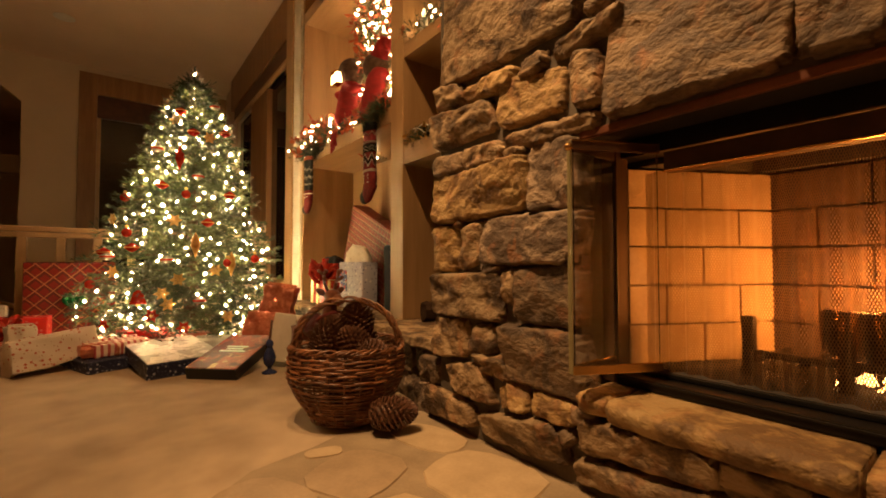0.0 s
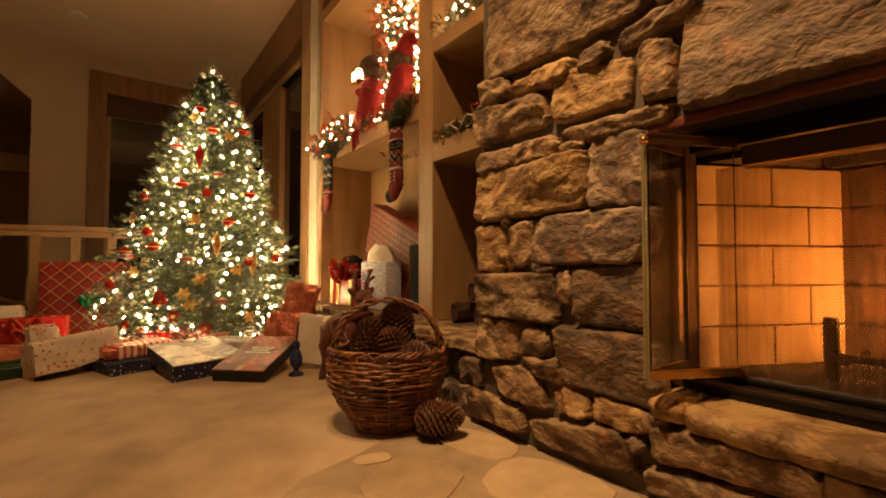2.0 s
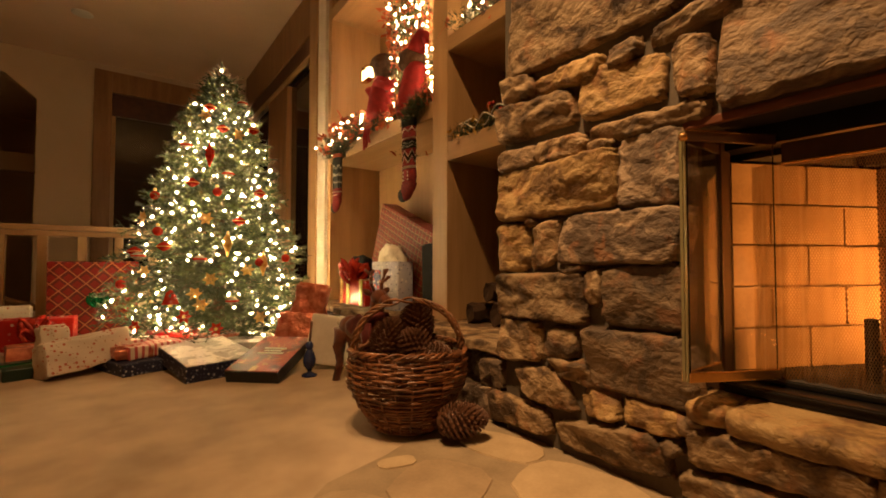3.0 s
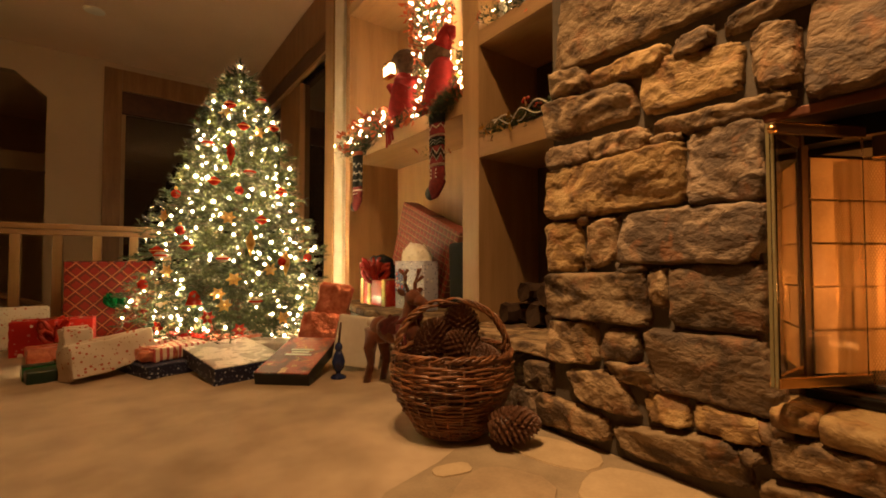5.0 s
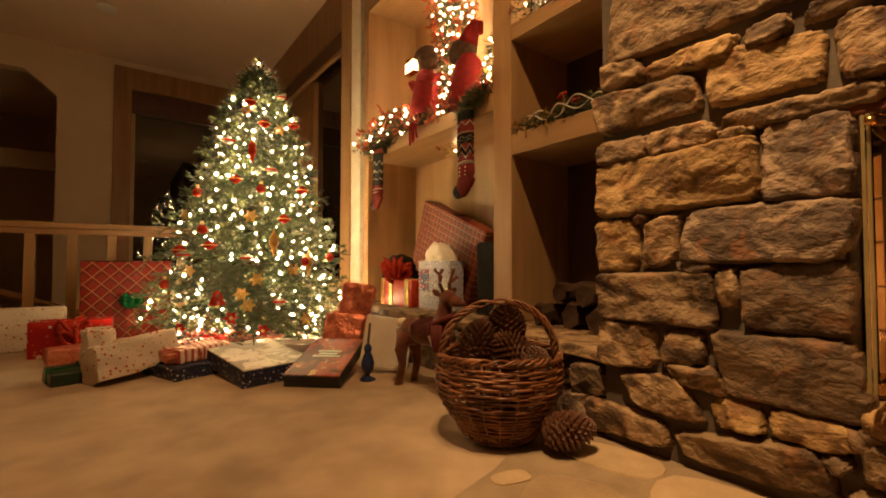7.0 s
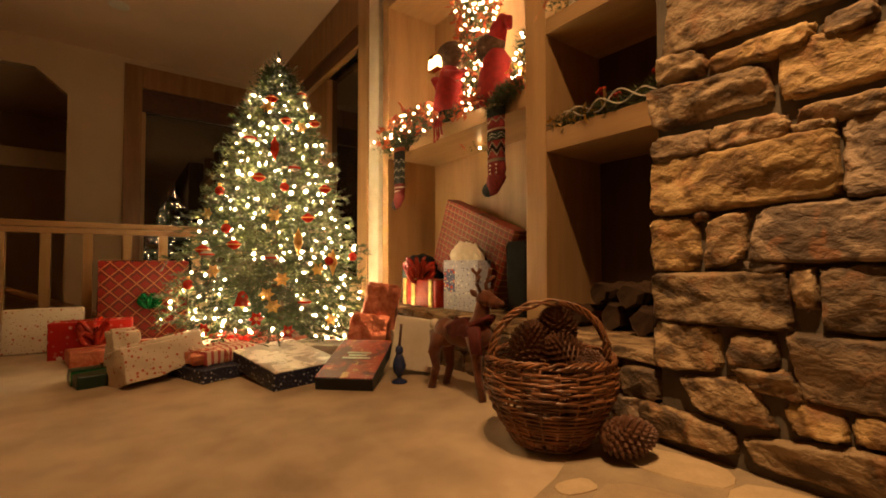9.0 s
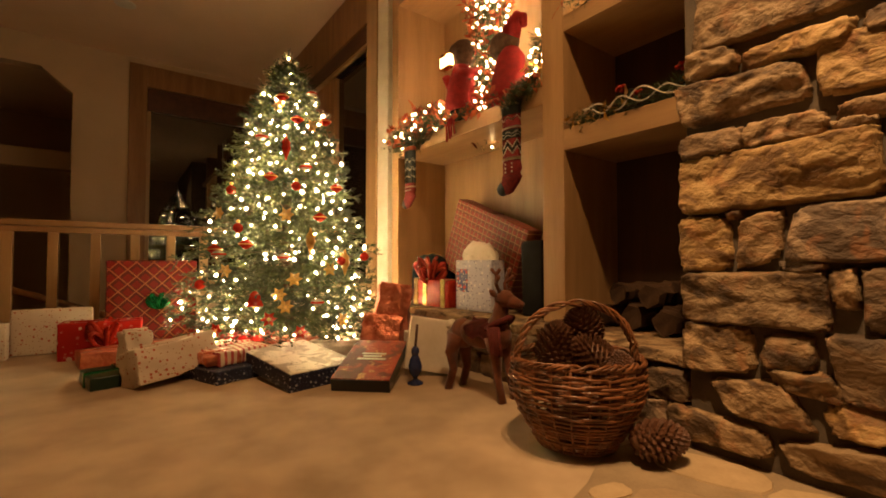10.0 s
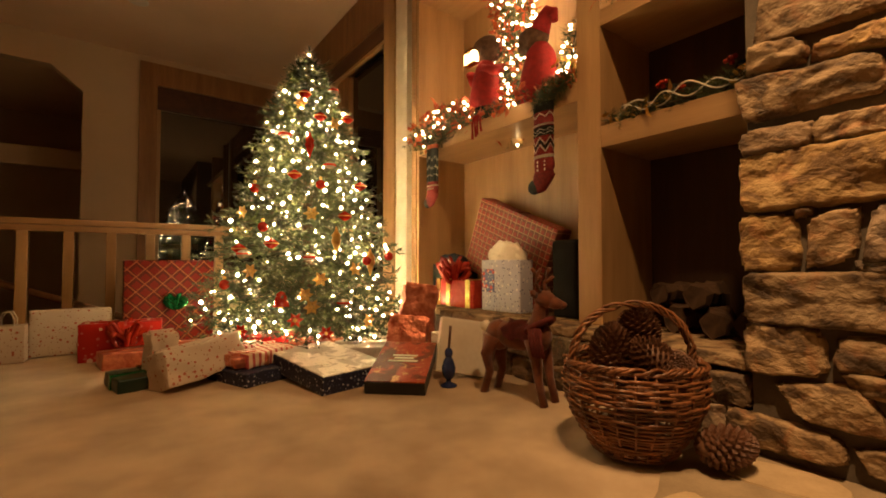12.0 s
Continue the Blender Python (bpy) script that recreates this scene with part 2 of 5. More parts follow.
COPPER = mat("rusty_lintel", (0.20, 0.062, 0.025), (0.11, 0.035, 0.016), 0.5, 0.3, bump=0.2)
FIREBRICK = mat("fire_brick", (0.42, 0.30, 0.19), (0.26, 0.17, 0.10), 0.9, scale=8, fine=90, bump=0.4)
SOOTYBRICK = mat("sooty_fire_brick", (0.085, 0.046, 0.027), (0.032, 0.019, 0.012), 0.9, scale=6, fine=90, bump=0.4, vary=0.2)
FIREMORTAR = mat("fire_mortar", (0.36, 0.26, 0.16), (0.22, 0.15, 0.09), 0.95, scale=8, fine=90, bump=0.4)
SOOT = mat("soot", (0.03, 0.024, 0.02), (0.015, 0.012, 0.01), 0.95, bump=0.3)
GLASS = glass("clear_glass")
NIGHTGLASS = mat("night_window_glass", (0.016, 0.011, 0.008), (0.012, 0.008, 0.006), 0.01, bump=0.0)
NIGHTGLASS.node_tree.nodes["Principled BSDF"].inputs["IOR"].default_value = 1.75
WICKER = mat("wicker", (0.29, 0.112, 0.042), (0.055, 0.020, 0.009), 0.38, scale=14, fine=90, bump=0.3)
CONE = mat("pine_cone", (0.17, 0.075, 0.035), (0.07, 0.03, 0.016), 0.6, scale=25, fine=140, bump=0.3)
CONETIP = mat("pine_cone_tip", (0.16, 0.062, 0.028), (0.04, 0.016, 0.008), 0.5, scale=25, fine=140, bump=0.3)
NEEDLE = mat("fir_needles", (0.075, 0.095, 0.026), (0.010, 0.021, 0.007), 0.5, scale=7, fine=40, bump=0.0)
BARK = mat("bark", (0.12, 0.075, 0.045), (0.06, 0.035, 0.02), 0.9, scale=20, fine=90, bump=0.6)
RED = mat("red_glaze", (0.44, 0.04, 0.02), (0.28, 0.015, 0.01), 0.25, scale=20, bump=0.05)
REDCLOTH = mat("red_felt", (0.30, 0.008, 0.010), (0.18, 0.005, 0.007), 0.85, scale=30, fine=300, bump=0.3)
GOLD = mat("gold_foil", (0.72, 0.44, 0.12), (0.40, 0.19, 0.04), 0.3, 0.8, scale=25, bump=0.1)
SILVER = mat("silver_glass", (0.75, 0.68, 0.58), (0.5, 0.4, 0.33), 0.15, 0.7, scale=25, bump=0.05)
GREENFOIL = mat("green_foil", (0.02, 0.30, 0.10), (0.01, 0.14, 0.05), 0.25, 0.6, scale=30)
CREAM = mat("cream_paper", (0.80, 0.74, 0.64), (0.68, 0.61, 0.50), 0.45, scale=8, bump=0.1)
NAVY = wrap_mat("navy_box_side", (0.02, 0.025, 0.06), (0.45, 0.45, 0.5), (0.12, 0.12, 0.2), 40)
DEER = mat("deer_plush", (0.19, 0.050, 0.015), (0.10, 0.026, 0.008), 0.9, scale=25, fine=220, bump=0.4, sheen=0.3)
BROWNFUR = mat("brown_fur", (0.12, 0.065, 0.035), (0.06, 0.03, 0.018), 0.95, scale=40, fine=260, bump=0.6)
WHITEFUR = mat("white_fur", (0.75, 0.68, 0.58), (0.6, 0.52, 0.42), 0.95, scale=40, fine=260, bump=0.6)
DARKCLOTH = mat("dark_bag", (0.012, 0.011, 0.011), (0.007, 0.006, 0.006), 0.7, scale=9, bump=0.3)
DARKCLOTH.node_tree.nodes["Principled BSDF"].inputs["Specular IOR Level"].default_value = 0.08
FIRLOG = mat("firewood", (0.06, 0.034, 0.02), (0.022, 0.012, 0.008), 0.9, scale=12, fine=70, bump=0.7)
FIRLOG.node_tree.nodes["Principled BSDF"].inputs["Specular IOR Level"].default_value = 0.08
CHAR = mat("charred_log", (0.035, 0.02, 0.014), (0.012, 0.008, 0.006), 0.9, scale=14, fine=70, bump=0.8)
BULB = glow("warm_bulb", (1.0, 0.67, 0.31), 510.0)
SHELFBULB = glow("shelf_bulb", (1.0, 0.66, 0.30), 62.0)
LANTERN = glow("lantern_pane", (1.0, 0.66, 0.30), 9.0)
EMBER = glow("embers", (1.0, 0.45, 0.12), 9.0)
FLAME = glow("flame", (1.0, 0.40, 0.07), 1.4)

# ---- building helpers ----
def part(name, bm, material, parent=None, label="", smooth=True, kind=""):
    me = bpy.data.meshes.new(name)
    bmesh.ops.recalc_face_normals(bm, faces=bm.faces[:])
    bm.to_mesh(me)
    bm.free()
    if smooth:
        me.shade_smooth()
    me.materials.append(material)
    ob = new(name, me)
    ob.parent = parent
    return tagged(ob, label, kind=kind)


def thing(name, label, category, x=0, y=0, z=0, rz=0, group="", kind="", rx=0, ry=0):
    ob = new(name)
    ob.empty_display_size = 0.05
    ob.matrix_world = pose(x, y, z, rx, ry, rz)
    return tagged(ob, label, category, group, kind)


def setting(name, label):
    return tagged(new(name), label, kind="structure")


def box(x0, x1, y0, y1, z0, z1, bevel=0.0, bm=None, m=None):
    b = bm or bmesh.new()
    fresh = bmesh.ops.create_cube(b, size=1)["verts"]
    mm = Matrix.Translation(((x0 + x1) / 2, (y0 + y1) / 2, (z0 + z1) / 2)) @ Matrix.Diagonal((abs(x1 - x0), abs(y1 - y0), abs(z1 - z0), 1))
    bmesh.ops.transform(b, verts=fresh, matrix=(m @ mm) if m else mm)
    if bevel:
        edges = list({e for v in fresh for e in v.link_edges})
        bmesh.ops.bevel(b, geom=edges, offset=bevel, segments=2, profile=0.6, affect="EDGES")
    return b


def tube(points, radius, sides=8, bm=None, taper=None, close=False):
    """A round rod along a line of points; taper: radii point by point."""
    b = bm or bmesh.new()
    pts = [Vector(p) for p in points]
    rings = []
    n = len(pts)
    up = Vector((0.13, 0.21, 0.97))
    for i, p in enumerate(pts):
        if close:
            d = (pts[(i + 1) % n] - pts[i - 1]).normalized()
        else:
            d = (pts[min(i + 1, n - 1)] - pts[max(i - 1, 0)]).normalized()
        a = d.cross(up if abs(d.dot(up)) < 0.95 else Vector((1, 0, 0))).normalized()
        c = d.cross(a)
        r = taper[i] if taper else radius
        rings.append([b.verts.new(p + r * (math.cos(2 * math.pi * k / sides) * a + math.sin(2 * math.pi * k / sides) * c)) for k in range(sides)])
    for i in range(n if close else n - 1):
        r0, r1 = rings[i], rings[(i + 1) % n]
        for k in range(sides):
            b.faces.new((r0[k], r0[(k + 1) % sides], r1[(k + 1) % sides], r1[k]))
    if not close:
        b.faces.new(rings[0])
        b.faces.new(rings[-1][::-1])
    return b


def lathe(profile, sides=16, bm=None, m=None):
    """A turned body from (radius, height) steps."""
    b = bm or bmesh.new()
    m = m or Matrix.Identity(4)
    rings = [[b.verts.new(m @ Vector((r * math.cos(2 * math.pi * k / sides), r * math.sin(2 * math.pi * k / sides), z))) for k in range(sides)] for r, z in profile]
    for r0, r1 in zip(rings, rings[1:]):
        for k in range(sides):
            b.faces.new((r0[k], r0[(k + 1) % sides], r1[(k + 1) % sides], r1[k]))
    b.faces.new(rings[0][::-1])
    b.faces.new(rings[-1])
    return b


def ball(x, y, z, rx, ry=None, rz=None, bm=None, sub=2, m=None):
    b = bm or bmesh.new()
    fresh = bmesh.ops.create_icosphere(b, subdivisions=sub, radius=1)["verts"]
    mm = Matrix.Translation((x, y, z)) @ (m or Matrix.Identity(4)) @ Matrix.Diagonal((rx, ry or rx, rz or rx, 1))
    bmesh.ops.transform(b, verts=fresh, matrix=mm)
    return b


def rough_up(bm, amount, scale, seed=0.0):
    for v in bm.verts:
        v.co += noise.noise_vector(v.co * scale + Vector((seed, seed * 2.3, seed * 0.7))) * amount
    return bm


def raw(name, verts, faces, material, parent=None, label="", kind=""):
    me = bpy.data.meshes.new(name)
    me.from_pydata(verts, [], faces)
    me.materials.append(material)
    ob = new(name, me)
    ob.parent = parent
    return tagged(ob, label, kind=kind)


# ---- the room ----
FZ = 0.0
floor = setting("floor", "worn beige carpet floor with faint stains")
part("carpet", box(-4.5, 1.5, -2.5, 5.62, -0.12, FZ), CARPET, floor, smooth=False)
lower = setting("floor_lower", "dark carpet of the lower hall behind the railing")
part("carpet", box(-4.5, 3.0, 5.62, 12.0, -1.35, -1.25), CARPET, lower, smooth=False)
part("landing_edge", box(-4.5, 1.5, 5.62, 5.66, -1.25, -0.004, 0.005), OAKX, lower, smooth=False)
ceiling = part("ceiling", box(-4.5, 3.0, -2.5, 12.0, 3.45, 3.6), CEIL, None, "cream painted plaster ceiling", False, "structure")

# walls that close the room
part("wall_west", box(-4.6, -4.5, -2.5, 12.0, -1.35, 3.45), PLASTER, None, "plain cream painted wall", False, "structure")
part("wall_south", box(-4.5, 1.5, -2.6, -2.5, -0.1, 3.45), PLASTER, None, "plain cream painted wall", False, "structure")
part("wall_far", box(-4.5, 3.0, 12.0, 12.1, -1.35, 3.45), PLASTER, None, "dim wall of the hall beyond", False, "structure")

# back wall with a chamfered opening and a window
wall_back = setting("wall_north", "cream painted wall with a chamfered opening")
bm = box(-1.045, -0.30, 8.0, 8.16, -1.25, 3.45)
box(-4.5, -3.4, 8.0, 8.16, -1.25, 3.45, bm=bm)
box(-3.4, -1.045, 8.0, 8.16, 3.08, 3.45, bm=bm)
box(-0.30, 1.45, 8.0, 8.16, -1.25, 0.35, bm=bm)
box(-0.30, 1.45, 8.0, 8.16, 3.10, 3.45, bm=bm)
for sx, x0, x1 in ((1, -1.045, -1.36), (-1, -3.4, -3.08)):
    vs = [bm.verts.new((x, y, z)) for y in (8.0, 8.16) for x, z in ((x0, 2.80), (x0, 3.08), (x1, 3.08))]
    for f in ((0, 1, 2), (5, 4, 3), (0, 3, 4, 1), (1, 4, 5, 2), (2, 5, 3, 0)):
        bm.faces.new([vs[i] for i in f])
part("wall", bm, PLASTER, wall_back, smooth=False)

window_1 = setting("window_1", "tall dark night window with stained wood casing")
part("window_frame", box(-0.455, -0.25, 7.955, 7.998, 0.2, 3.36, 0.006), CASING, window_1, smooth=False)
part("window_frame", box(-0.25, 1.44, 7.955, 7.998, 3.06, 3.36, 0.006), CASING, window_1, smooth=False)
part("window_sill", box(-0.5, 1.44, 7.93, 8.02, 0.28, 0.35, 0.008), OAKX, window_1, smooth=False)
part("blind", box(-0.25, 1.44, 7.99, 8.05, 2.74, 3.06, 0.01), DARKWOOD, window_1, "rolled dark brown blind", False)
part("sash", box(-0.25, -0.205, 8.02, 8.07, 0.35, 2.74, 0.004), OAK, window_1, smooth=False)
part("pane", box(-0.205, 1.44, 8.05, 8.056, 0.35, 2.74), NIGHTGLASS, window_1, smooth=False)

# right-hand window wall
wall_right = setting("wall_east", "cream painted wall around the side window")
bm = box(1.45, 1.6, 4.0, 4.27, -1.25, 3.45)
box(1.45, 1.6, 7.1, 8.16, -1.25, 3.45, bm=bm)
box(1.45, 1.6, 4.27, 7.1, -1.25, 0.45, bm=bm)
box(1.45, 1.6, 4.27, 7.1, 2.95, 3.45, bm=bm)
part("wall", bm, PLASTER, wall_right, smooth=False)
window_2 = setting("window_2", "tall dark side window with pale oak casing")
part("window_frame", box(1.372, 1.448, 4.07, 4.262, 0.0, 3.44, 0.008), CREAM, window_2, smooth=False)
part("window_frame", box(1.360, 1.448, 4.270, 4.47, 0.0, 3.44, 0.006), OAK, window_2, "pale oak casing", False)
part("window_frame", box(1.385, 1.448, 4.474, 7.3, 2.965, 3.44, 0.006), CASING, window_2, smooth=False)
part("window_sill", box(1.38, 1.47, 4.474, 7.3, 0.38, 0.45, 0.006), OAKH, window_2, smooth=False)
part("blind", box(1.395, 1.47, 4.474, 7.1, 2.775, 2.961, 0.02), DARKWOOD, window_2, "rolled dark red-brown blind", False)
part("blind_rail", box(1.390, 1.44, 4.474, 7.1, 2.745, 2.772, 0.004), OAKH, window_2, "pale bottom rail of the blind", False)
part("sash", box(1.44, 1.48, 4.474, 4.53, 0.45, 2.74, 0.004), OAK, window_2, smooth=False)
part("sash", box(1.43, 1.50, 5.42, 6.20, 0.45, 2.74, 0.004), CASING, window_2, smooth=False)
part("pane", box(1.49, 1.496, 4.47, 7.1, 0.45, 2.74), NIGHTGLASS, window_2, smooth=False)

# hall beyond the opening
beam = part("trim", box(-4.5, -0.6, 10.0, 10.2, 2.12, 2.42, 0.01), PLASTER, None, "cream beam in the hall beyond", False, "structure")

# ---- stone chimney wall ----
stone_wall = setting("wall_stone", "rough fieldstone chimney wall with recessed mortar")
for x0, x1, y0, y1, z0, z1 in ((1.044, 1.78, 0.745, 1.398, 0.0, 3.45), (1.044, 1.78, -2.5, 0.745, 1.0, 3.45), (1.044, 1.16, -2.5, 0.745, 0.0, 0.262), (1.044, 1.78, -2.5, -0.75, 0.262, 1.0)):
    part("mortar", box(x0, x1, y0, y1, z0, z1), MORTAR, stone_wall, smooth=False)


def terrace(v):
    """Flat treads with short steep risers, as split stone breaks."""
    n = math.floor(v)
    f = v - n
    return n + 0.25 * f + 0.75 * min(1.0, max(0.0, (f - 0.72) / 0.28))


CHIP = {"stone_golden": 1.25, "stone_ochre": 0.85, "stone_brown": 0.5, "stone_grey": 0.8}


def stone(yl, yr, zbl, ztl, zbr, ztr, lean=0.0, material=None, front=1.004, deep=0.075, grow=0.010):
    """One split stone of the wall between yl and yr, with its own heights at either end; the top leans over by lean."""
    stone.count += 1
    s = stone.count * 3.7
    m = material or (STONE_A, STONE_B, STONE_A, STONE_C, STONE_B)[stone.count % 5]
    chip = CHIP[m.name] * (0.8 + 0.4 * abs(math.sin(s)))
    w, h = abs(yl - yr), max(ztl - zbl, ztr - zbr)
    nu, nv = max(10, int(w / 0.006)), max(8, int(h / 0.006))
    yl, yr = yl + grow + (0.022 if yl > 1.34 else 0), yr - grow
    sa = 0.5 * math.sin(s)
    b = bmesh.new()
    depth = 0.036 + 0.008 * math.sin(s)
    rnd = random.Random(stone.count * 7 + 3)
    yc, zc = (yl + yr) / 2, (zbl + ztl + zbr + ztr) / 4
    planes = [(rnd.uniform(0.0, 0.012), rnd.uniform(-1, 1) * 0.075 / max(w, 0.12), rnd.uniform(-1, 1) * 0.060 / max(h, 0.08)) for _ in range(9)]
    grid = []
    for j in range(nv + 1):
        row = []
        for i in range(nu + 1):
            u, v = i / nu, j / nv
            zb, zt = zbl + (zbr - zbl) * u - grow, ztl + (ztr - ztl) * u + grow
            y, z = yl + (yr - yl) * u + lean * (v - 0.5), zb + (zt - zb) * v
            q = Vector((s, y * 9, z * 9))
            du, dv = min(u, 1 - u) * w, min(v, 1 - v) * h
            edge = min(du, dv) + 0.004 * noise.noise(q * 3.3)
            corner = max(0.0, 1 - math.hypot(max(0, 0.022 - du), max(0, 0.022 - dv)) / 0.022)
            pull = 0.006 * noise.noise(q * 0.9) + 0.005 * noise.noise(q * 2.7)
            y += pull * (1 - corner * 0.6) + (0.006 * (1 - corner) * (-1 if u < 0.5 else 1) if du < 0.02 and dv < 0.02 else 0)
            z += (0.005 * noise.noise(q + Vector((9, 1, 4))) + 0.005 * noise.noise(q * 3.1)) - (0.007 * (1 - corner) * (1 if v > 0.5 else -1) if du < 0.02 and dv < 0.02 else 0)
            rise = min(1.0, max(0.0, edge) / 0.007) ** 0.5
            p, r = y + sa * z, z - sa * y
            beds = terrace(2.2 * noise.noise(Vector((s, p * 4.5, r * 7))) + 0.9 * noise.noise(Vector((s * 1.3, p * 14, r * 21))) + 1.5 * math.sin(s * 2) * v)
            flake = terrace(2.6 * noise.noise(Vector((s * 2.1, p * 26, r * 38))))
            fine = 0.0012 * noise.noise(Vector((s, y * 70, z * 90)))
            tilt = [o + sy * (y - yc) + sz * (z - zc) for o, sy, sz in planes]
            hewn = max(min(tilt[:3]), min(tilt[3:6]), min(tilt[6:]))
            x = front + depth * (1 - rise) - (min(0.009, max(-0.009, hewn)) + chip * (0.0056 * beds + 0.0013 * flake) + fine) * rise
            row.append(b.verts.new((x, y, z)))
        grid.append(row)
    for j in range(nv):
        for i in range(nu):
            b.faces.new((grid[j][i], grid[j][i + 1], grid[j + 1][i + 1], grid[j + 1][i]))
    ring = [grid[0][i] for i in range(nu)] + [grid[j][nu] for j in range(nv)] + [grid[nv][i] for i in range(nu, 0, -1)] + [grid[j][0] for j in range(nv, 0, -1)]
    back = [b.verts.new((front + deep, v.co.y, v.co.z)) for v in ring]
    for i in range(len(ring)):
        k = (i + 1) % len(ring)
        b.faces.new((ring[i], back[i], back[k], ring[k]))
    return part("stone", b, m, stone_wall)


stone.count = 0
# courses from the top down to the floor
stone(1.340, 0.720, 1.322, 1.680, 1.313, 1.385, -0.050, STONE_A)
stone(1.364, 1.242, 1.237, 1.315, 1.226, 1.288, -0.007, STONE_A)
stone(1.218, 0.970, 1.224, 1.272, 1.216, 1.262, -0.011, STONE_D)
stone(0.946, 0.847, 1.216, 1.276, 1.226, 1.275, 0.000, STONE_A)
stone(1.037, 0.784, 1.080, 1.231, 1.081, 1.199, 0.007, STONE_D)
stone(0.746, 0.665, 1.067, 1.209, 1.058, 1.201, 0.008, STONE_A)
stone(0.809, 0.591, 1.232, 1.274, 1.251, 1.283, -0.019, STONE_A)
stone(1.383, 1.073, 1.086, 1.210, 1.091, 1.189, 0.030, STONE_A)
stone(1.006, 0.675, 0.996, 1.040, 1.002, 1.038, 0.000, STONE_A)
stone(1.385, 1.232, 0.973, 1.041, 0.974, 1.041, 0.001, STONE_B)
stone(1.222, 1.030, 0.972, 1.038, 0.977, 1.035, 0.003, STONE_A)
stone(1.016, 0.929, 0.971, 1.000, 0.967, 0.993, -0.000, STONE_A)
stone(1.386, 0.926, 0.788, 0.959, 0.804, 0.964, 0.005, STONE_D)
stone(0.906, 0.736, 0.794, 0.983, 0.789, 0.985, 0.007, STONE_C)
stone(1.389, 1.274, 0.594, 0.764, 0.615, 0.761, 0.013, STONE_D)
stone(1.239, 1.140, 0.606, 0.748, 0.643, 0.771, -0.012, STONE_A)
stone(1.106, 0.744, 0.630, 0.776, 0.632, 0.772, -0.034, STONE_C)
stone(1.378, 1.040, 0.433, 0.574, 0.439, 0.592, 0.005, STONE_A)
stone(1.021, 0.977, 0.498, 0.609, 0.502, 0.609, 0.007, STONE_A)
stone(0.960, 0.744, 0.449, 0.606, 0.453, 0.621, 0.009, STONE_B)
stone(1.380, 1.218, 0.268, 0.413, 0.296, 0.419, 0.019, STONE_A)
stone(1.181, 1.070, 0.313, 0.395, 0.328, 0.413, -0.001, STONE_A)
stone(1.019, 0.728, 0.257, 0.421, 0.255, 0.428, 0.037, STONE_B)
stone(1.163, 1.016, 0.264, 0.306, 0.243, 0.316, 0.038, STONE_A)
stone(1.294, 1.108, 0.159, 0.239, 0.155, 0.274, 0.070, STONE_A)
stone(1.040, 0.929, 0.161, 0.235, 0.170, 0.245, 0.010, STONE_D)
stone(0.900, 0.742, 0.168, 0.235, 0.184, 0.231, 0.004, STONE_D)
stone(1.439, 1.179, 0.033, 0.130, 0.052, 0.114, 0.013, STONE_A)
stone(1.129, 0.795, 0.040, 0.096, 0.060, 0.167, 0.043, STONE_A)
stone(0.798, 0.748, 0.125, 0.157, 0.129, 0.168, 0.003, STONE_B)
stone(0.634, 0.247, 1.013, 1.302, 1.020, 1.193, -0.026, STONE_B)
stone(0.237, 0.121, 1.023, 1.188, 1.011, 1.165, -0.003, STONE_B)
stone(0.692, 0.591, 1.307, 1.343, 1.302, 1.340, -0.018, STONE_A)
stone(1.205, 0.660, 1.640, 1.900, 1.400, 1.820, 0.020, STONE_B)
stone(0.725, 0.393, 0.125, 0.203, 0.154, 0.229, 0.005, STONE_A)
stone(0.381, 0.217, 0.151, 0.222, 0.158, 0.217, 0.001, STONE_A)
stone(0.750, 0.390, 0.032, 0.082, 0.075, 0.139, 0.004, STONE_A)
stone(1.276, 1.231, 0.755, 0.785, 0.762, 0.789, 0.007, STONE_A)
stone(1.135, 1.038, 0.590, 0.621, 0.603, 0.628, 0.007, STONE_B)
stone(0.752, 0.690, 0.188, 0.238, 0.190, 0.236, 0, STONE_B)
stone(1.530, 1.408, 0.135, 0.235, 0.150, 0.245, 0.02, STONE_B, front=1.035)
stone(1.570, 1.440, 0.000, 0.118, 0.000, 0.130, 0, STONE_C, front=1.045)

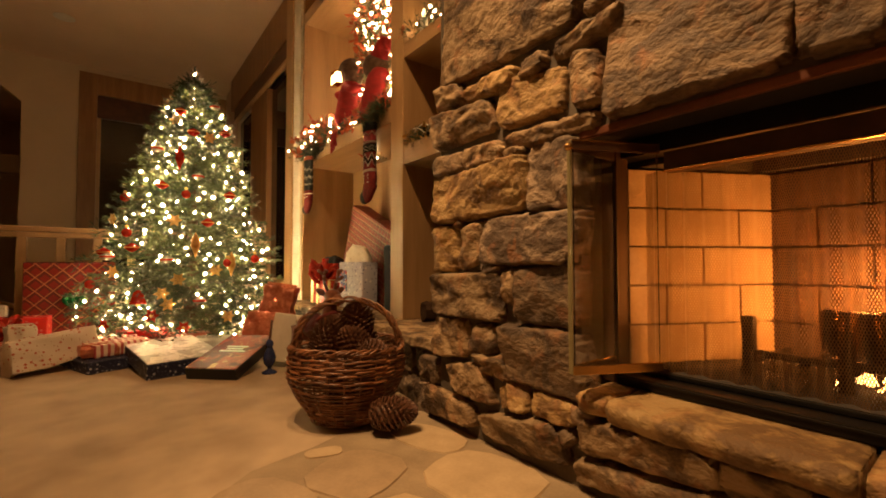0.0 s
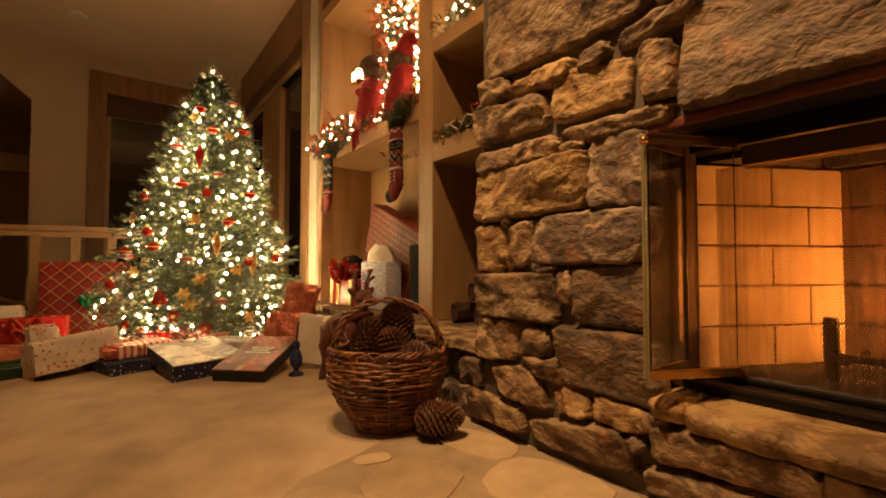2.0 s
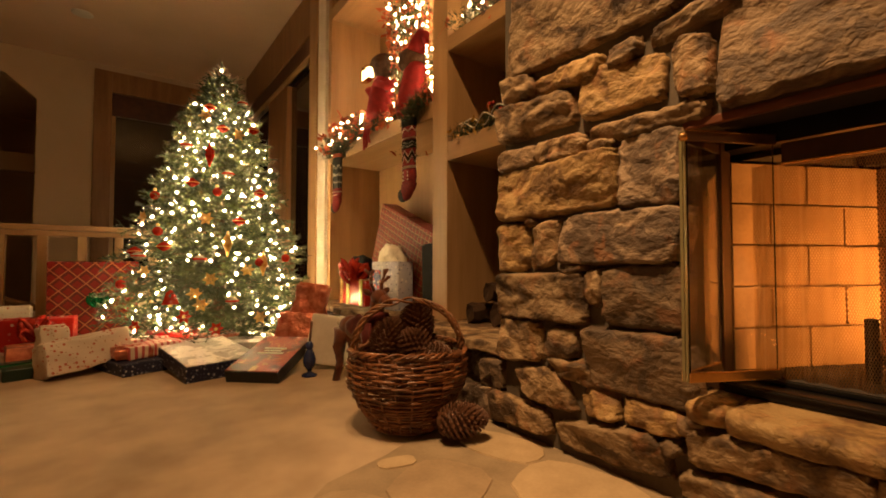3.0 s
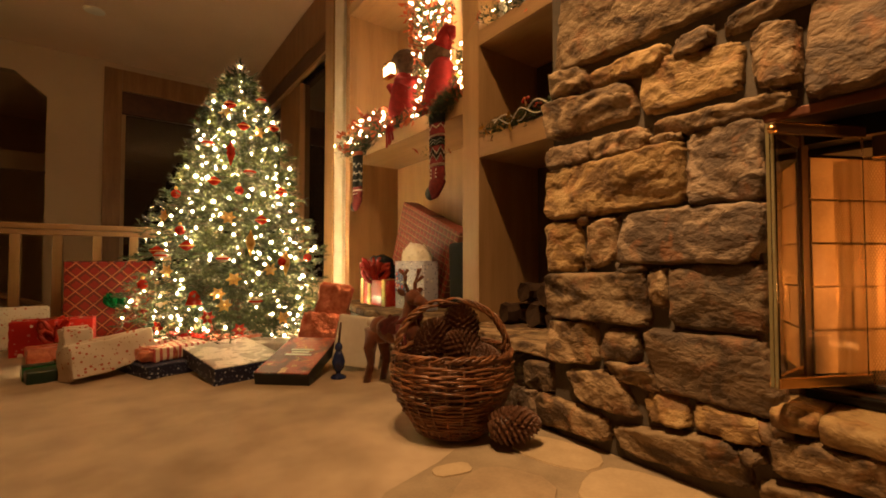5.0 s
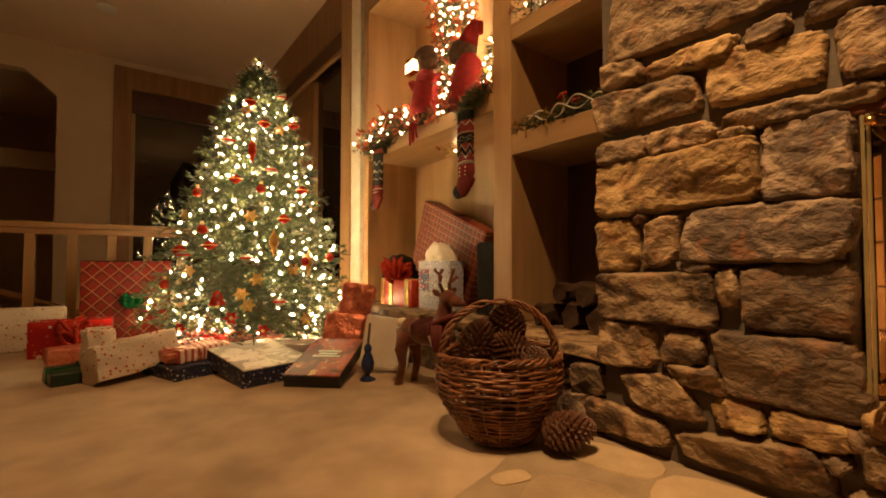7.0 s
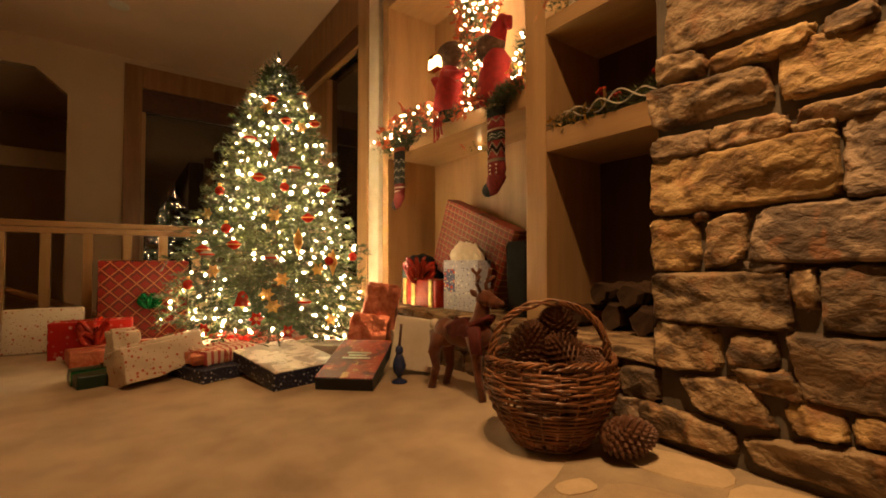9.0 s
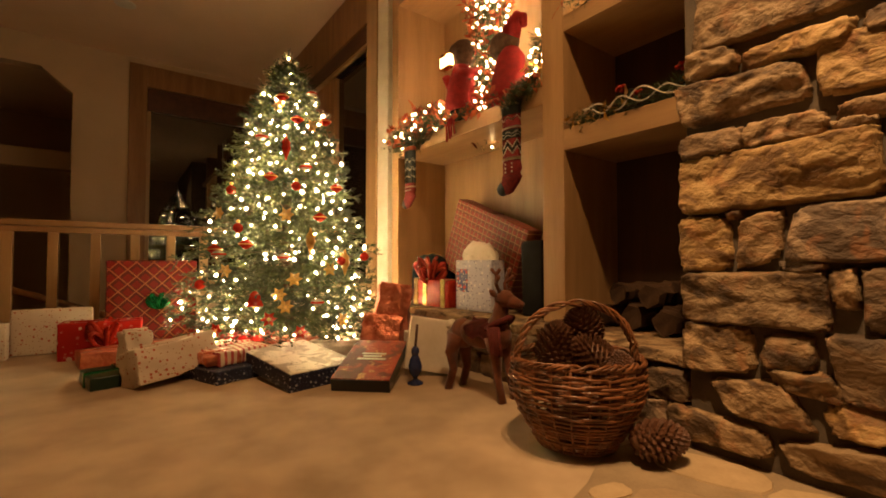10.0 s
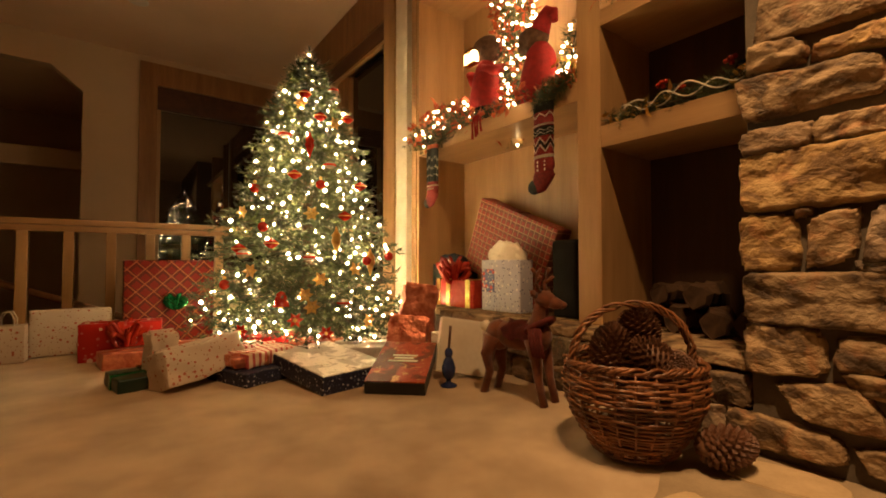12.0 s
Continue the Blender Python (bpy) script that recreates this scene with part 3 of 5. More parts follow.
# ---- hearth top and floor flags ----
hearth = setting("hearth", "worn stone hearth slabs under the fire opening")
for y1, y0, x0, low in ((0.725, 0.64, 0.985, 0.232), (0.632, 0.17, 0.965, 0.226), (0.160, -0.30, 0.972, 0.222), (-0.31, -0.75, 0.98, 0.222)):
    b = bmesh.new()
    nx, ny = 26, max(8, int((y1 - y0) / 0.009))
    rows = []
    for j in range(ny + 1):
        y = y0 + (y1 - y0) * j / ny
        end = min(1.0, min(j, ny - j) / 2.0)
        lip = x0 + 0.016 * noise.noise(Vector((y * 9, 3.1, x0))) + 0.007 * noise.noise(Vector((y * 31, 1.7, x0))) + 0.010 * (1 - end)
        chipped = 0.012 * terrace(2.2 * noise.noise(Vector((y * 7, 8.3, x0)))) / 2
        row = [b.verts.new((lip + 0.022, y, low))]
        for k, (dx, z) in enumerate(((0.010, low + 0.008), (0.004, low + 0.024), (0.0, low + 0.040), (0.007, 0.276), (0.020, 0.284))):
            row.append(b.verts.new((lip + dx + 0.005 * noise.noise(Vector((y * 40, z * 60, 2))), y, z + 0.003 * noise.noise(Vector((y * 30, k, 5))))))
        for i in range(nx):
            x = lip + 0.03 + (1.17 - lip - 0.03) * i / (nx - 1)
            edge_fall = max(0.0, 1 - (x - lip) / (0.06 + chipped * 3))
            row.append(b.verts.new((x, y, 0.288 - 0.007 * edge_fall + 0.0025 * terrace(2.5 * noise.noise(Vector((x * 6, y * 5, 4)))) * min(1, (1.15 - x) / 0.05) - 0.004 * (1 - end))))
        rows.append(row)
    for r0, r1 in zip(rows, rows[1:]):
        for k in range(len(r0) - 1):
            b.faces.new((r0[k], r0[k + 1], r1[k + 1], r1[k]))
    for r in (rows[0], rows[-1]):
        b.faces.new(r + [b.verts.new((1.17, r[0].co.y, low))])
    part("slab", b, STONE_D, hearth)

flags = setting("paving", "flat flagstones set in mortar before the hearth")
b = bmesh.new()
edge = []
for k in range(25):
    a = math.pi * (0.5 + k / 24)
    c, q = abs(math.cos(a)) ** 0.67, math.copysign(abs(math.sin(a)) ** 0.67, math.sin(a))
    edge.append((1.06 - 0.98 * c * (1 + 0.03 * math.sin(9 * a)), 0.58 + 0.95 * q * (1 + 0.02 * math.cos(11 * a))))
vs = [b.verts.new((x, y, 0.004)) for x, y in edge] + [b.verts.new((1.06, -0.4, 0.003))]
b.faces.new(vs)
part("mortar_bed", b, BED, flags, smooth=False)


def flag(x, y, w, d, turn, material=None):
    """One irregular flat paving stone."""
    b = bmesh.new()
    n = 14
    top, low = [], []
    for k in range(n):
        a = 2 * math.pi * k / n
        c, s = math.cos(a), math.sin(a)
        r = (abs(c) ** 3.2 + abs(s) ** 3.2) ** (-1 / 3.2) * (1 + 0.10 * noise.noise(Vector((x * 9 + c, y * 9 + s, 1))))
        px, py = r * c * w / 2, r * s * d / 2
        t = radians(turn)
        top.append(b.verts.new((x + px * math.cos(t) - py * math.sin(t), y + px * math.sin(t) + py * math.cos(t), 0.009)))
        low.append(b.verts.new((top[-1].co.x + px * 0.03, top[-1].co.y + py * 0.03, 0.001)))
    b.faces.new(top)
    for k in range(n):
        b.faces.new((top[k], low[k], low[(k + 1) % n], top[(k + 1) % n]))
    return part("flagstone", b, material or FLAG, flags, smooth=False)


flag(0.905, 1.29, 0.18, 0.29, 14)
flag(0.865, 0.955, 0.29, 0.34, 8)
flag(0.585, 1.20, 0.28, 0.26, 24, FLAGB)
flag(0.56, 1.395, 0.12, 0.07, -15)
flag(0.325, 1.21, 0.20, 0.28, 30, FLAGB)
flag(0.83, 0.60, 0.34, 0.28, -5)
flag(0.57, 0.86, 0.22, 0.32, 5)
flag(0.31, 0.86, 0.24, 0.32, -8, FLAGB)
flag(0.52, 0.46, 0.24, 0.34, 8, FLAGB)
flag(0.84, 0.22, 0.30, 0.38, 3)

# ---- fireplace ----
fireplace = tagged(new("fireplace"), "built-in fireplace with brass-edged glass doors and a steel spark curtain", "fireplace")
fireplace.location = (1.16, 0.0, 0.288)
fp = Matrix.Translation((-1.16, 0, -0.288))


def fpart(name, b, m, parent=None, label="", smooth=False):
    if parent is None:
        bmesh.ops.transform(b, verts=b.verts[:], matrix=fp)
    return part(name, b, m, parent or fireplace, label, smooth)


fpart("lintel", box(1.035, 1.052, -0.75, 0.74, 0.975, 0.998, 0.004), COPPER, label="rust-red steel lintel")
fpart("soffit", box(1.054, 1.163, -0.75, 0.74, 0.978, 0.998, 0.002), SOOT, label="black underside over the opening")
fpart("hood", box(1.165, 1.24, -0.74, 0.74, 0.93, 1.0), BLACK)
fpart("top_rail", box(1.15, 1.19, -0.72, 0.56, 0.868, 0.922, 0.004), BRONZE, label="dark bronze rail over the spark curtain")
fpart("top_bead", box(1.143, 1.152, -0.72, 0.56, 0.868, 0.873, 0.002), BRASS)
fpart("jamb", box(1.14, 1.20, 0.69, 0.742, 0.29, 0.985, 0.003), BRONZE, label="dark bronze steel jamb")
fpart("sill_bead", box(1.125, 1.131, -0.72, 0.69, 0.308, 0.314, 0.002), BLACK)
fpart("sill", box(1.13, 1.21, -0.72, 0.69, 0.289, 0.318, 0.006), BLACK)
fpart("track", box(1.185, 1.20, -0.70, 0.68, 0.320, 0.332, 0.003), BLACK)
# firebox: splayed side, back, floor and top
b = bmesh.new()
for p in (((1.20, 0.70, 0.30), (1.64, 0.47, 0.30), (1.64, 0.47, 1.05), (1.20, 0.70, 1.05)),
          ((1.64, -0.47, 0.30), (1.20, -0.72, 0.30), (1.20, -0.72, 1.05), (1.64, -0.47, 1.05)),
          ((1.64, 0.47, 0.30), (1.64, -0.47, 0.30), (1.64, -0.47, 1.05), (1.64, 0.47, 1.05))):
    b.faces.new([b.verts.new((x, y, min(z, 0.908))) for x, y, z in p])
bmesh.ops.solidify(b, geom=b.faces[:], thickness=0.03)
fpart("firebox", b, FIREMORTAR, label="sooty mortar of the firebox")
fpart("smoke_shelf", box(1.24, 1.68, 0.50, 0.74, 0.912, 1.03), SOOT)
fpart("smoke_shelf", box(1.60, 1.68, -0.72, 0.495, 0.912, 1.03), SOOT)
fpart("firebox_floor", box(1.19, 1.68, -0.72, 0.72, 0.28, 0.335), SOOT)
fpart("firebox_top", box(1.24, 1.68, -0.72, 0.72, 1.03, 1.06), SOOT)


def brickwork(p0, p1, rows, cols, inward, material=None):
    """Fire bricks between two corners of the firebox wall, in running bond."""
    d = Vector(p1) - Vector(p0)
    length = d.length
    d.normalize()
    nrm = Vector(inward)
    h, w = 0.57 / rows, length / cols
    for r in range(rows):
        for c in range(-1, cols):
            a, e = max(0, c * w + (w / 2 if r % 2 else 0)), min(length, (c + 1) * w + (w / 2 if r % 2 else 0))
            if e - a < 0.02:
                continue
            m = Matrix.Translation(Vector(p0) + d * ((a + e) / 2) + Vector((0, 0, 0.335 + (r + 0.5) * h)) + nrm * 0.006)
            m = m @ Matrix.Rotation(math.atan2(d.y, d.x), 4, "Z")
            fpart("brick", box(-(e - a) / 2 + 0.003, (e - a) / 2 - 0.003, -0.008, 0.008, -h / 2 + 0.003, h / 2 - 0.003, 0.0015, m=m), material or FIREBRICK)


brickwork((1.20, 0.70, 0), (1.64, 0.47, 0), 5, 2, (-0.46, -0.88, 0))
brickwork((1.64, 0.47, 0), (1.64, -0.47, 0), 5, 4, (-1, 0, 0), SOOTYBRICK)


def curtain(y0, y1, waves, x):
    b = bmesh.new()
    n, h0, h1 = int(waves * 14), 0.335, 0.885
    uv = b.loops.layers.uv.new("UVMap")
    cols = []
    for i in range(n + 1):
        t = i / n
        fold = 0.012 * math.sin(2 * math.pi * waves * t) + 0.004 * math.sin(9.1 * t)
        cols.append((b.verts.new((x + fold, y0 + (y1 - y0) * t, h0)), b.verts.new((x + fold * 0.7, y0 + (y1 - y0) * t, h1))))
    for i in range(n):
        f = b.faces.new((cols[i][0], cols[i + 1][0], cols[i + 1][1], cols[i][1]))
        for lp, (u, v) in zip(f.loops, ((i, h0), (i + 1, h0), (i + 1, h1), (i, h1))):
            lp[uv].uv = ((u / n) * abs(y1 - y0) * 1.9, v)
    return fpart("spark_curtain", b, MESHWIRE, label="woven steel spark curtain", smooth=True)


MESHWIRE = mesh_mat("spark_mesh")
curtain(0.645, 0.52, 3, 1.215)
curtain(0.52, 0.12, 7, 1.215)
curtain(0.10, -0.62, 14, 1.215)
# folded glass door, standing open
d0, d1 = Vector((0.932, 0.690, 0)), Vector((1.155, 0.575, 0))
ang = math.atan2((d1 - d0).y, (d1 - d0).x)
W = (d1 - d0).length
door = tagged(new("glass_door"), "brass-edged glass door panel folded open")
door.parent = fireplace
door.matrix_parent_inverse = Matrix.Identity(4)
door.matrix_basis = fp @ Matrix.Translation(d0) @ Matrix.Rotation(ang, 4, "Z")
part("pane", box(0.006, W - 0.006, -0.003, 0.003, 0.362, 0.935), GLASS, door, smooth=False)
part("rail", box(0, W, -0.007, 0.007, 0.920, 0.945, 0.002), BRONZE, door, smooth=False)
part("rail", box(0, W, -0.007, 0.007, 0.345, 0.368, 0.002), BRASS, door, smooth=False)
part("bead", box(0, W, -0.009, -0.006, 0.942, 0.947, 0.001), BRASS, door, smooth=False)
part("stile", box(-0.002, 0.0015, -0.0035, 0.0035, 0.345, 0.945, 0.0008), GLASSEDGE, door, smooth=False)
door2 = tagged(new("glass_door"), "second glass leaf folded behind the first")
door2.parent = fireplace
door2.matrix_basis = fp @ Matrix.Translation(Vector((0.936, 0.700, 0))) @ Matrix.Rotation(math.atan2(0.0, 0.2), 4, "Z")
part("pane", box(0.006, 0.20, -0.003, 0.003, 0.362, 0.935), GLASS, door2, smooth=False)
part("stile", box(-0.002, 0.0015, -0.0035, 0.0035, 0.345, 0.945, 0.0008), GLASSEDGE, door2, smooth=False)
part("rail", box(0, 0.205, -0.006, 0.006, 0.920, 0.945, 0.002), BRONZE, door2, smooth=False)
part("rail", box(0, 0.205, -0.006, 0.006, 0.345, 0.368, 0.002), BRASS, door2, smooth=False)
part("knob", ball(-0.012, -0.012, 0.925, 0.011), BRASS, door)

# grate with logs
grate = thing("fire_grate", "black iron fire grate with andiron posts", "grate", 1.40, 0.10, 0.335)
for px, py in ((-0.06, 0.335), (-0.08, 0.14), (-0.08, -0.25)):
    part("post", box(px - 0.014, px + 0.014, py - 0.014, py + 0.014, 0.0, 0.155, 0.004), BLACK, grate)
for k in range(7):
    part("bar", tube([(-0.12, 0.30 - k * 0.09, 0.055), (0.12, 0.30 - k * 0.09, 0.05)], 0.008), BLACK, grate)
part("rail", tube([(-0.07, 0.34, 0.06), (-0.07, -0.28, 0.06)], 0.010), BLACK, grate)


def log(x0, y0, z0, x1, y1, z1, r, label, m, group):
    o = Vector((x0, y0, z0))
    d = Vector((x1, y1, z1)) - o
    t = thing("log", label, "log", *o, group=group)
    pts = [d * k / 9 for k in range(10)]
    sides = 7 if m is FIRLOG else 14
    part("wood", rough_up(tube(pts, r, sides, taper=[r * (1 + 0.08 * math.sin(3 * k + x0 * 50)) for k in range(10)]), 0.022 if m is FIRLOG else 0.012, 16, x0), m, t, smooth=sides > 7)
    return t


for a in ((1.36, 0.20, 0.415, 1.36, -0.32, 0.42, 0.035), (1.49, 0.30, 0.432, 1.48, -0.33, 0.43, 0.048), (1.38, 0.290, 0.468, 1.42, -0.30, 0.480, 0.050)):
    log(*a, "charred burning log on the iron grate", CHAR, "logs on the fire")
embers = thing("embers", "glowing orange embers under the burning logs", "embers", 1.38, 0.1, 0.337, kind="stuff")
b = bmesh.new()
rnd = random.Random(4)
for k in range(70):
    ball(rnd.uniform(-0.06, 0.10), rnd.uniform(-0.35, 0.16), rnd.uniform(0.005, 0.03), rnd.uniform(0.005, 0.014), bm=b, sub=1)
part("coals", rough_up(b, 0.006, 40), EMBER, embers)
flames = thing("flames", "low orange flames rising behind the logs", "fire", 1.50, 0.08, 0.42)
for px, py, h in ((0.0, -0.03, 0.20), (0.03, -0.12, 0.26), (0.0, -0.22, 0.30), (0.02, -0.32, 0.22)):
    b = lathe([(0.003, 0), (0.03, 0.04), (0.034, 0.09), (0.02, 0.2 * h / 0.3), (0.002, h)], 10)
    rough_up(b, 0.02, 9, py)
    bmesh.ops.translate(b, verts=b.verts[:], vec=(px, py, 0))
    part("flame", b, FLAME, flames)

# ---- bookcase with niches ----
bookcase = thing("bookcase", "built-in pale oak wall shelving with open niches on a stone ledge", "shelving", 1.31, 0, 0.305)
bk = Matrix.Translation((-1.31, 0, -0.305))


def bpart(name, x0, x1, y0, y1, z0, z1, m, label="", bevel=0.004):
    b = box(x0, x1, y0, y1, z0, z1, bevel)
    bmesh.ops.transform(b, verts=b.verts[:], matrix=bk)
    return part(name, b, m, bookcase, label, False)


bpart("side_panel", 1.31, 1.80, 3.78, 3.815, 0.305, 3.44, OAK)
bpart("divider", 1.31, 1.79, 2.12, 2.26, 0.305, 3.44, OAK)
bpart("back_panel", 1.785, 1.80, 2.26, 3.78, 0.305, 3.44, OAK)
# niche shade is in this board's colour
bpart("back_panel", 1.785, 1.80, 1.43, 2.12, 0.305, 3.44, BACKBOARD, "back board coloured dark for the shade inside the niche")
bpart("shelf", 1.31, 1.785, 2.26, 3.78, 1.475, 1.575, OAKH)
bpart("shelf", 1.312, 1.785, 1.43, 2.12, 1.195, 1.305, OAKH)
bpart("shelf", 1.312, 1.785, 1.43, 2.12, 1.815, 1.90, OAKH)
bpart("shelf", 1.31, 1.785, 2.26, 3.78, 2.75, 2.85, OAKH)
bpart("shelf", 1.312, 1.785, 1.43, 2.12, 2.75, 2.85, OAKH)
bpart("corner_post", 1.36, 1.45, 3.90, 3.97, 0.305, 3.44, OAK)
bpart("corner_post", 1.40, 1.45, 3.815, 3.90, 0.305, 3.44, OAK)
part("trim", box(1.40, 1.6, 3.815, 4.0, 0.0, 3.45), PLASTER, None, "cream wall end beside the shelving", False, "structure")
part("wall_alcove", box(1.80, 1.9, 1.42, 4.0, -0.1, 3.45), PLASTER, None, "plain wall behind the shelving", False, "structure")

# stone ledge below the niches
ledge = setting("ledge", "low stone ledge with flat capping slabs")
part("core", box(1.16, 1.8, 1.425, 3.81, 0.0, 0.262), MORTAR, ledge, smooth=False)
for y0, y1, x0 in ((1.42, 1.72, 1.05), (1.73, 2.12, 1.10), (2.13, 2.66, 1.12), (2.67, 3.2, 1.10), (3.21, 3.80, 1.13)):
    b = box(x0, 1.80, y0, y1, 0.262, 0.304)
    bmesh.ops.subdivide_edges(b, edges=b.edges[:], cuts=5, use_grid_fill=True)
    for v in b.verts:
        v.co += noise.noise_vector(v.co * 11) * (0.010 if v.co.x < x0 + 0.02 else 0.0)
    part("slab", b, STONE_A, ledge)
for k, (y0, y1, z0, z1) in enumerate(((1.44, 1.66, 0.14, 0.25), (1.70, 1.98, 0.13, 0.25), (2.0, 2.3, 0.12, 0.25), (2.34, 2.7, 0.13, 0.25), (2.74, 3.1, 0.12, 0.25), (3.14, 3.6, 0.13, 0.25),
                                     (1.52, 1.80, 0.0, 0.12), (1.84, 2.14, 0.0, 0.115), (2.18, 2.52, 0.0, 0.11), (2.56, 2.9, 0.0, 0.12), (2.95, 3.4, 0.0, 0.11))):
    s = stone(y1, y0, z0, z1, z0, z1, 0, STONE_B if k % 3 else STONE_C, front=1.10, deep=0.07)
    s.parent = ledge

# ---- railing ----
railing = thing("railing", "pale oak stair railing with square balusters", "railing", -1.0, 5.46, 0.0)
part("handrail", box(-3.4, 1.6, -0.045, 0.045, 0.915, 0.965, 0.008), OAKX, railing, smooth=False)
part("sub_rail", box(-3.4, 1.6, -0.02, 0.02, 0.865, 0.913, 0.004), OAKX, railing, smooth=False)
part("bottom_rail", box(-3.4, 1.6, -0.03, 0.03, 0.0, 0.05, 0.004), OAKX, railing, smooth=False)
for k in range(17):
    x = -3.35 + 0.272 * k + 0.13
    part("baluster", box(x - 0.034, x + 0.034, -0.034, 0.034, 0.05, 0.865, 0.004), OAK, railing, smooth=False)

stair = thing("stair_rail", "dark brown sloping stair rail below the landing", "railing", -1.05, 6.5, -1.25)
part("handrail", tube([(-0.75, 0, 1.79), (0.9, 0, 1.12)], 0.035, 8), CASING, stair)
for x, z in ((-0.6, 1.72), (0.0, 1.48), (0.6, 1.23)):
    part("baluster", box(x - 0.025, x + 0.025, -0.025, 0.025, 0.0, z, 0.003), CASING, stair, smooth=False)

# ---- christmas tree ----
TX, TY = 0.49, 4.03
PROFILE = ((0.10, 0.64), (0.27, 0.74), (0.69, 0.685), (1.02, 0.555), (1.32, 0.435), (1.73, 0.295), (1.88, 0.18), (2.0, 0.10), (2.10, 0.03))


def reach(z):
    zs, rs = zip(*PROFILE)
    return float(np.interp(z, zs, rs))


tree = thing("christmas_tree", "bushy green fir Christmas tree covered in warm white lights", "tree", TX, TY, 0.0)
part("trunk", tube([(0, 0, 0.0), (0.01, 0, 0.6), (0, 0.01, 1.3), (0, 0, 2.16)], 0.05, 10, taper=[0.055, 0.045, 0.028, 0.006]), BARK, tree)
part("stand", lathe([(0.20, 0.0), (0.20, 0.03), (0.08, 0.06), (0.07, 0.14), (0.06, 0.14)], 20), BLACK, tree)
rng = np.random.default_rng(11)
verts, faces = [], []
bulbs = []


def needles(p, q, count, length):
    """Needles all round a twig from p to q."""
    d = q - p
    ln = np.linalg.norm(d) + 1e-6
    d = d / ln
    a = np.cross(d, (0.3, 0.2, 0.93)); a /= np.linalg.norm(a)
    c = np.cross(d, a)
    for k in range(count):
        t = (k + rng.random()) / count
        w = rng.random() * 2 * math.pi
        o = p + (q - p) * t
        side = a * math.cos(w) + c * math.sin(w)
        tip = o + (side * 0.8 + d * 0.75) * length * (0.7 + 0.5 * rng.random())
        wide = np.cross(side, d) * 0.0030
        i = len(verts)
        verts.extend((tuple(o - wide), tuple(o + wide), tuple(tip)))
        faces.append((i, i + 1, i + 2))


twigs = bmesh.new()
z = 0.12
row = 0
while z < 2.12:
    r = reach(z)
    count = max(7, int(11 + 23 * r))
    for k in range(count):
        a = 2 * math.pi * (k + 0.5 * (row % 2) + 0.35 * rng.random()) / count
        L = max(0.03, r - 0.035) * (0.74 + 0.34 * rng.random() ** 1.3)
        lift = 0.05 + 0.28 * (z / 2.1) + 0.08 * rng.standard_normal()
        out = np.array((math.cos(a), math.sin(a), 0.0))
        side = np.array((-math.sin(a), math.cos(a), 0.0))
        p0 = np.array((0.0, 0.0, z))
        prev = p0
        for s in range(1, 7):
            t = s / 6
            p = p0 + out * L * t + np.array((0, 0, L * (lift * t - 0.22 * t * t)))
            if s == 6 or s == 3:
                tube([tuple(prev), tuple(p)], 0.003, 4, bm=twigs)
            if t > 0.25:
                needles(prev, p, 19, 0.028)
                span = 0.13 * (1.15 - t) + 0.05
                for sg in (-1, 1):
                    q = p + (out * 0.65 + side * sg * 0.75) * span * (0.7 + 0.6 * rng.random()) + np.array((0, 0, 0.03 * rng.standard_normal()))
                    needles(p, q, 20, 0.026)
                    if rng.random() < 0.6:
                        mid = (p + q) / 2
                        needles(mid, mid + (out * 0.7 - side * sg * 0.3) * 0.06, 9, 0.022)
            prev = p
        needles(prev, prev + out * 0.05 + np.array((0, 0, 0.012)), 16, 0.022)
        if rng.random() < (0.60 if math.sin(a) < 0.25 else 0.3):
            bulbs.extend([p0 + out * L * t + np.array((0, 0, L * (lift * t - 0.22 * t * t) + 0.018)) + 0.02 * rng.standard_normal(3) for t in ((0.97, 0.66) if rng.random() < 0.34 else (0.88,) if rng.random() < 0.6 else (0.74,))])
    z += 0.070 + 0.015 * rng.random()
    row += 1
needles(np.array((0, 0, 2.05)), np.array((0, 0, 2.23)), 90, 0.03)
for k in range(5):
    a = 2 * math.pi * k / 5
    needles(np.array((0, 0, 2.08)), np.array((0.07 * math.cos(a), 0.07 * math.sin(a), 2.15)), 30, 0.024)
bulbs.append(np.array((0, 0, 2.17)))
for p in bulbs:
    for k in range(9):
        d = rng.standard_normal(3)
        d /= np.linalg.norm(d)
        needles(p + d * 0.010, p + d * 0.055, 6, 0.022)
crown = raw("crown", verts, faces, NEEDLE, tree, "dense dark green needles", "stuff")
part("branchwork", twigs, BARK, tree, kind="stuff")
b = bmesh.new()
for p in bulbs:
    fresh = bmesh.ops.create_icosphere(b, subdivisions=1, radius=0.0055 + 0.0055 * rng.random() ** 2)["verts"]
    bmesh.ops.translate(b, verts=fresh, vec=tuple(p))
part("light_string", b, BULB, tree, "warm white string lights", kind="stuff")

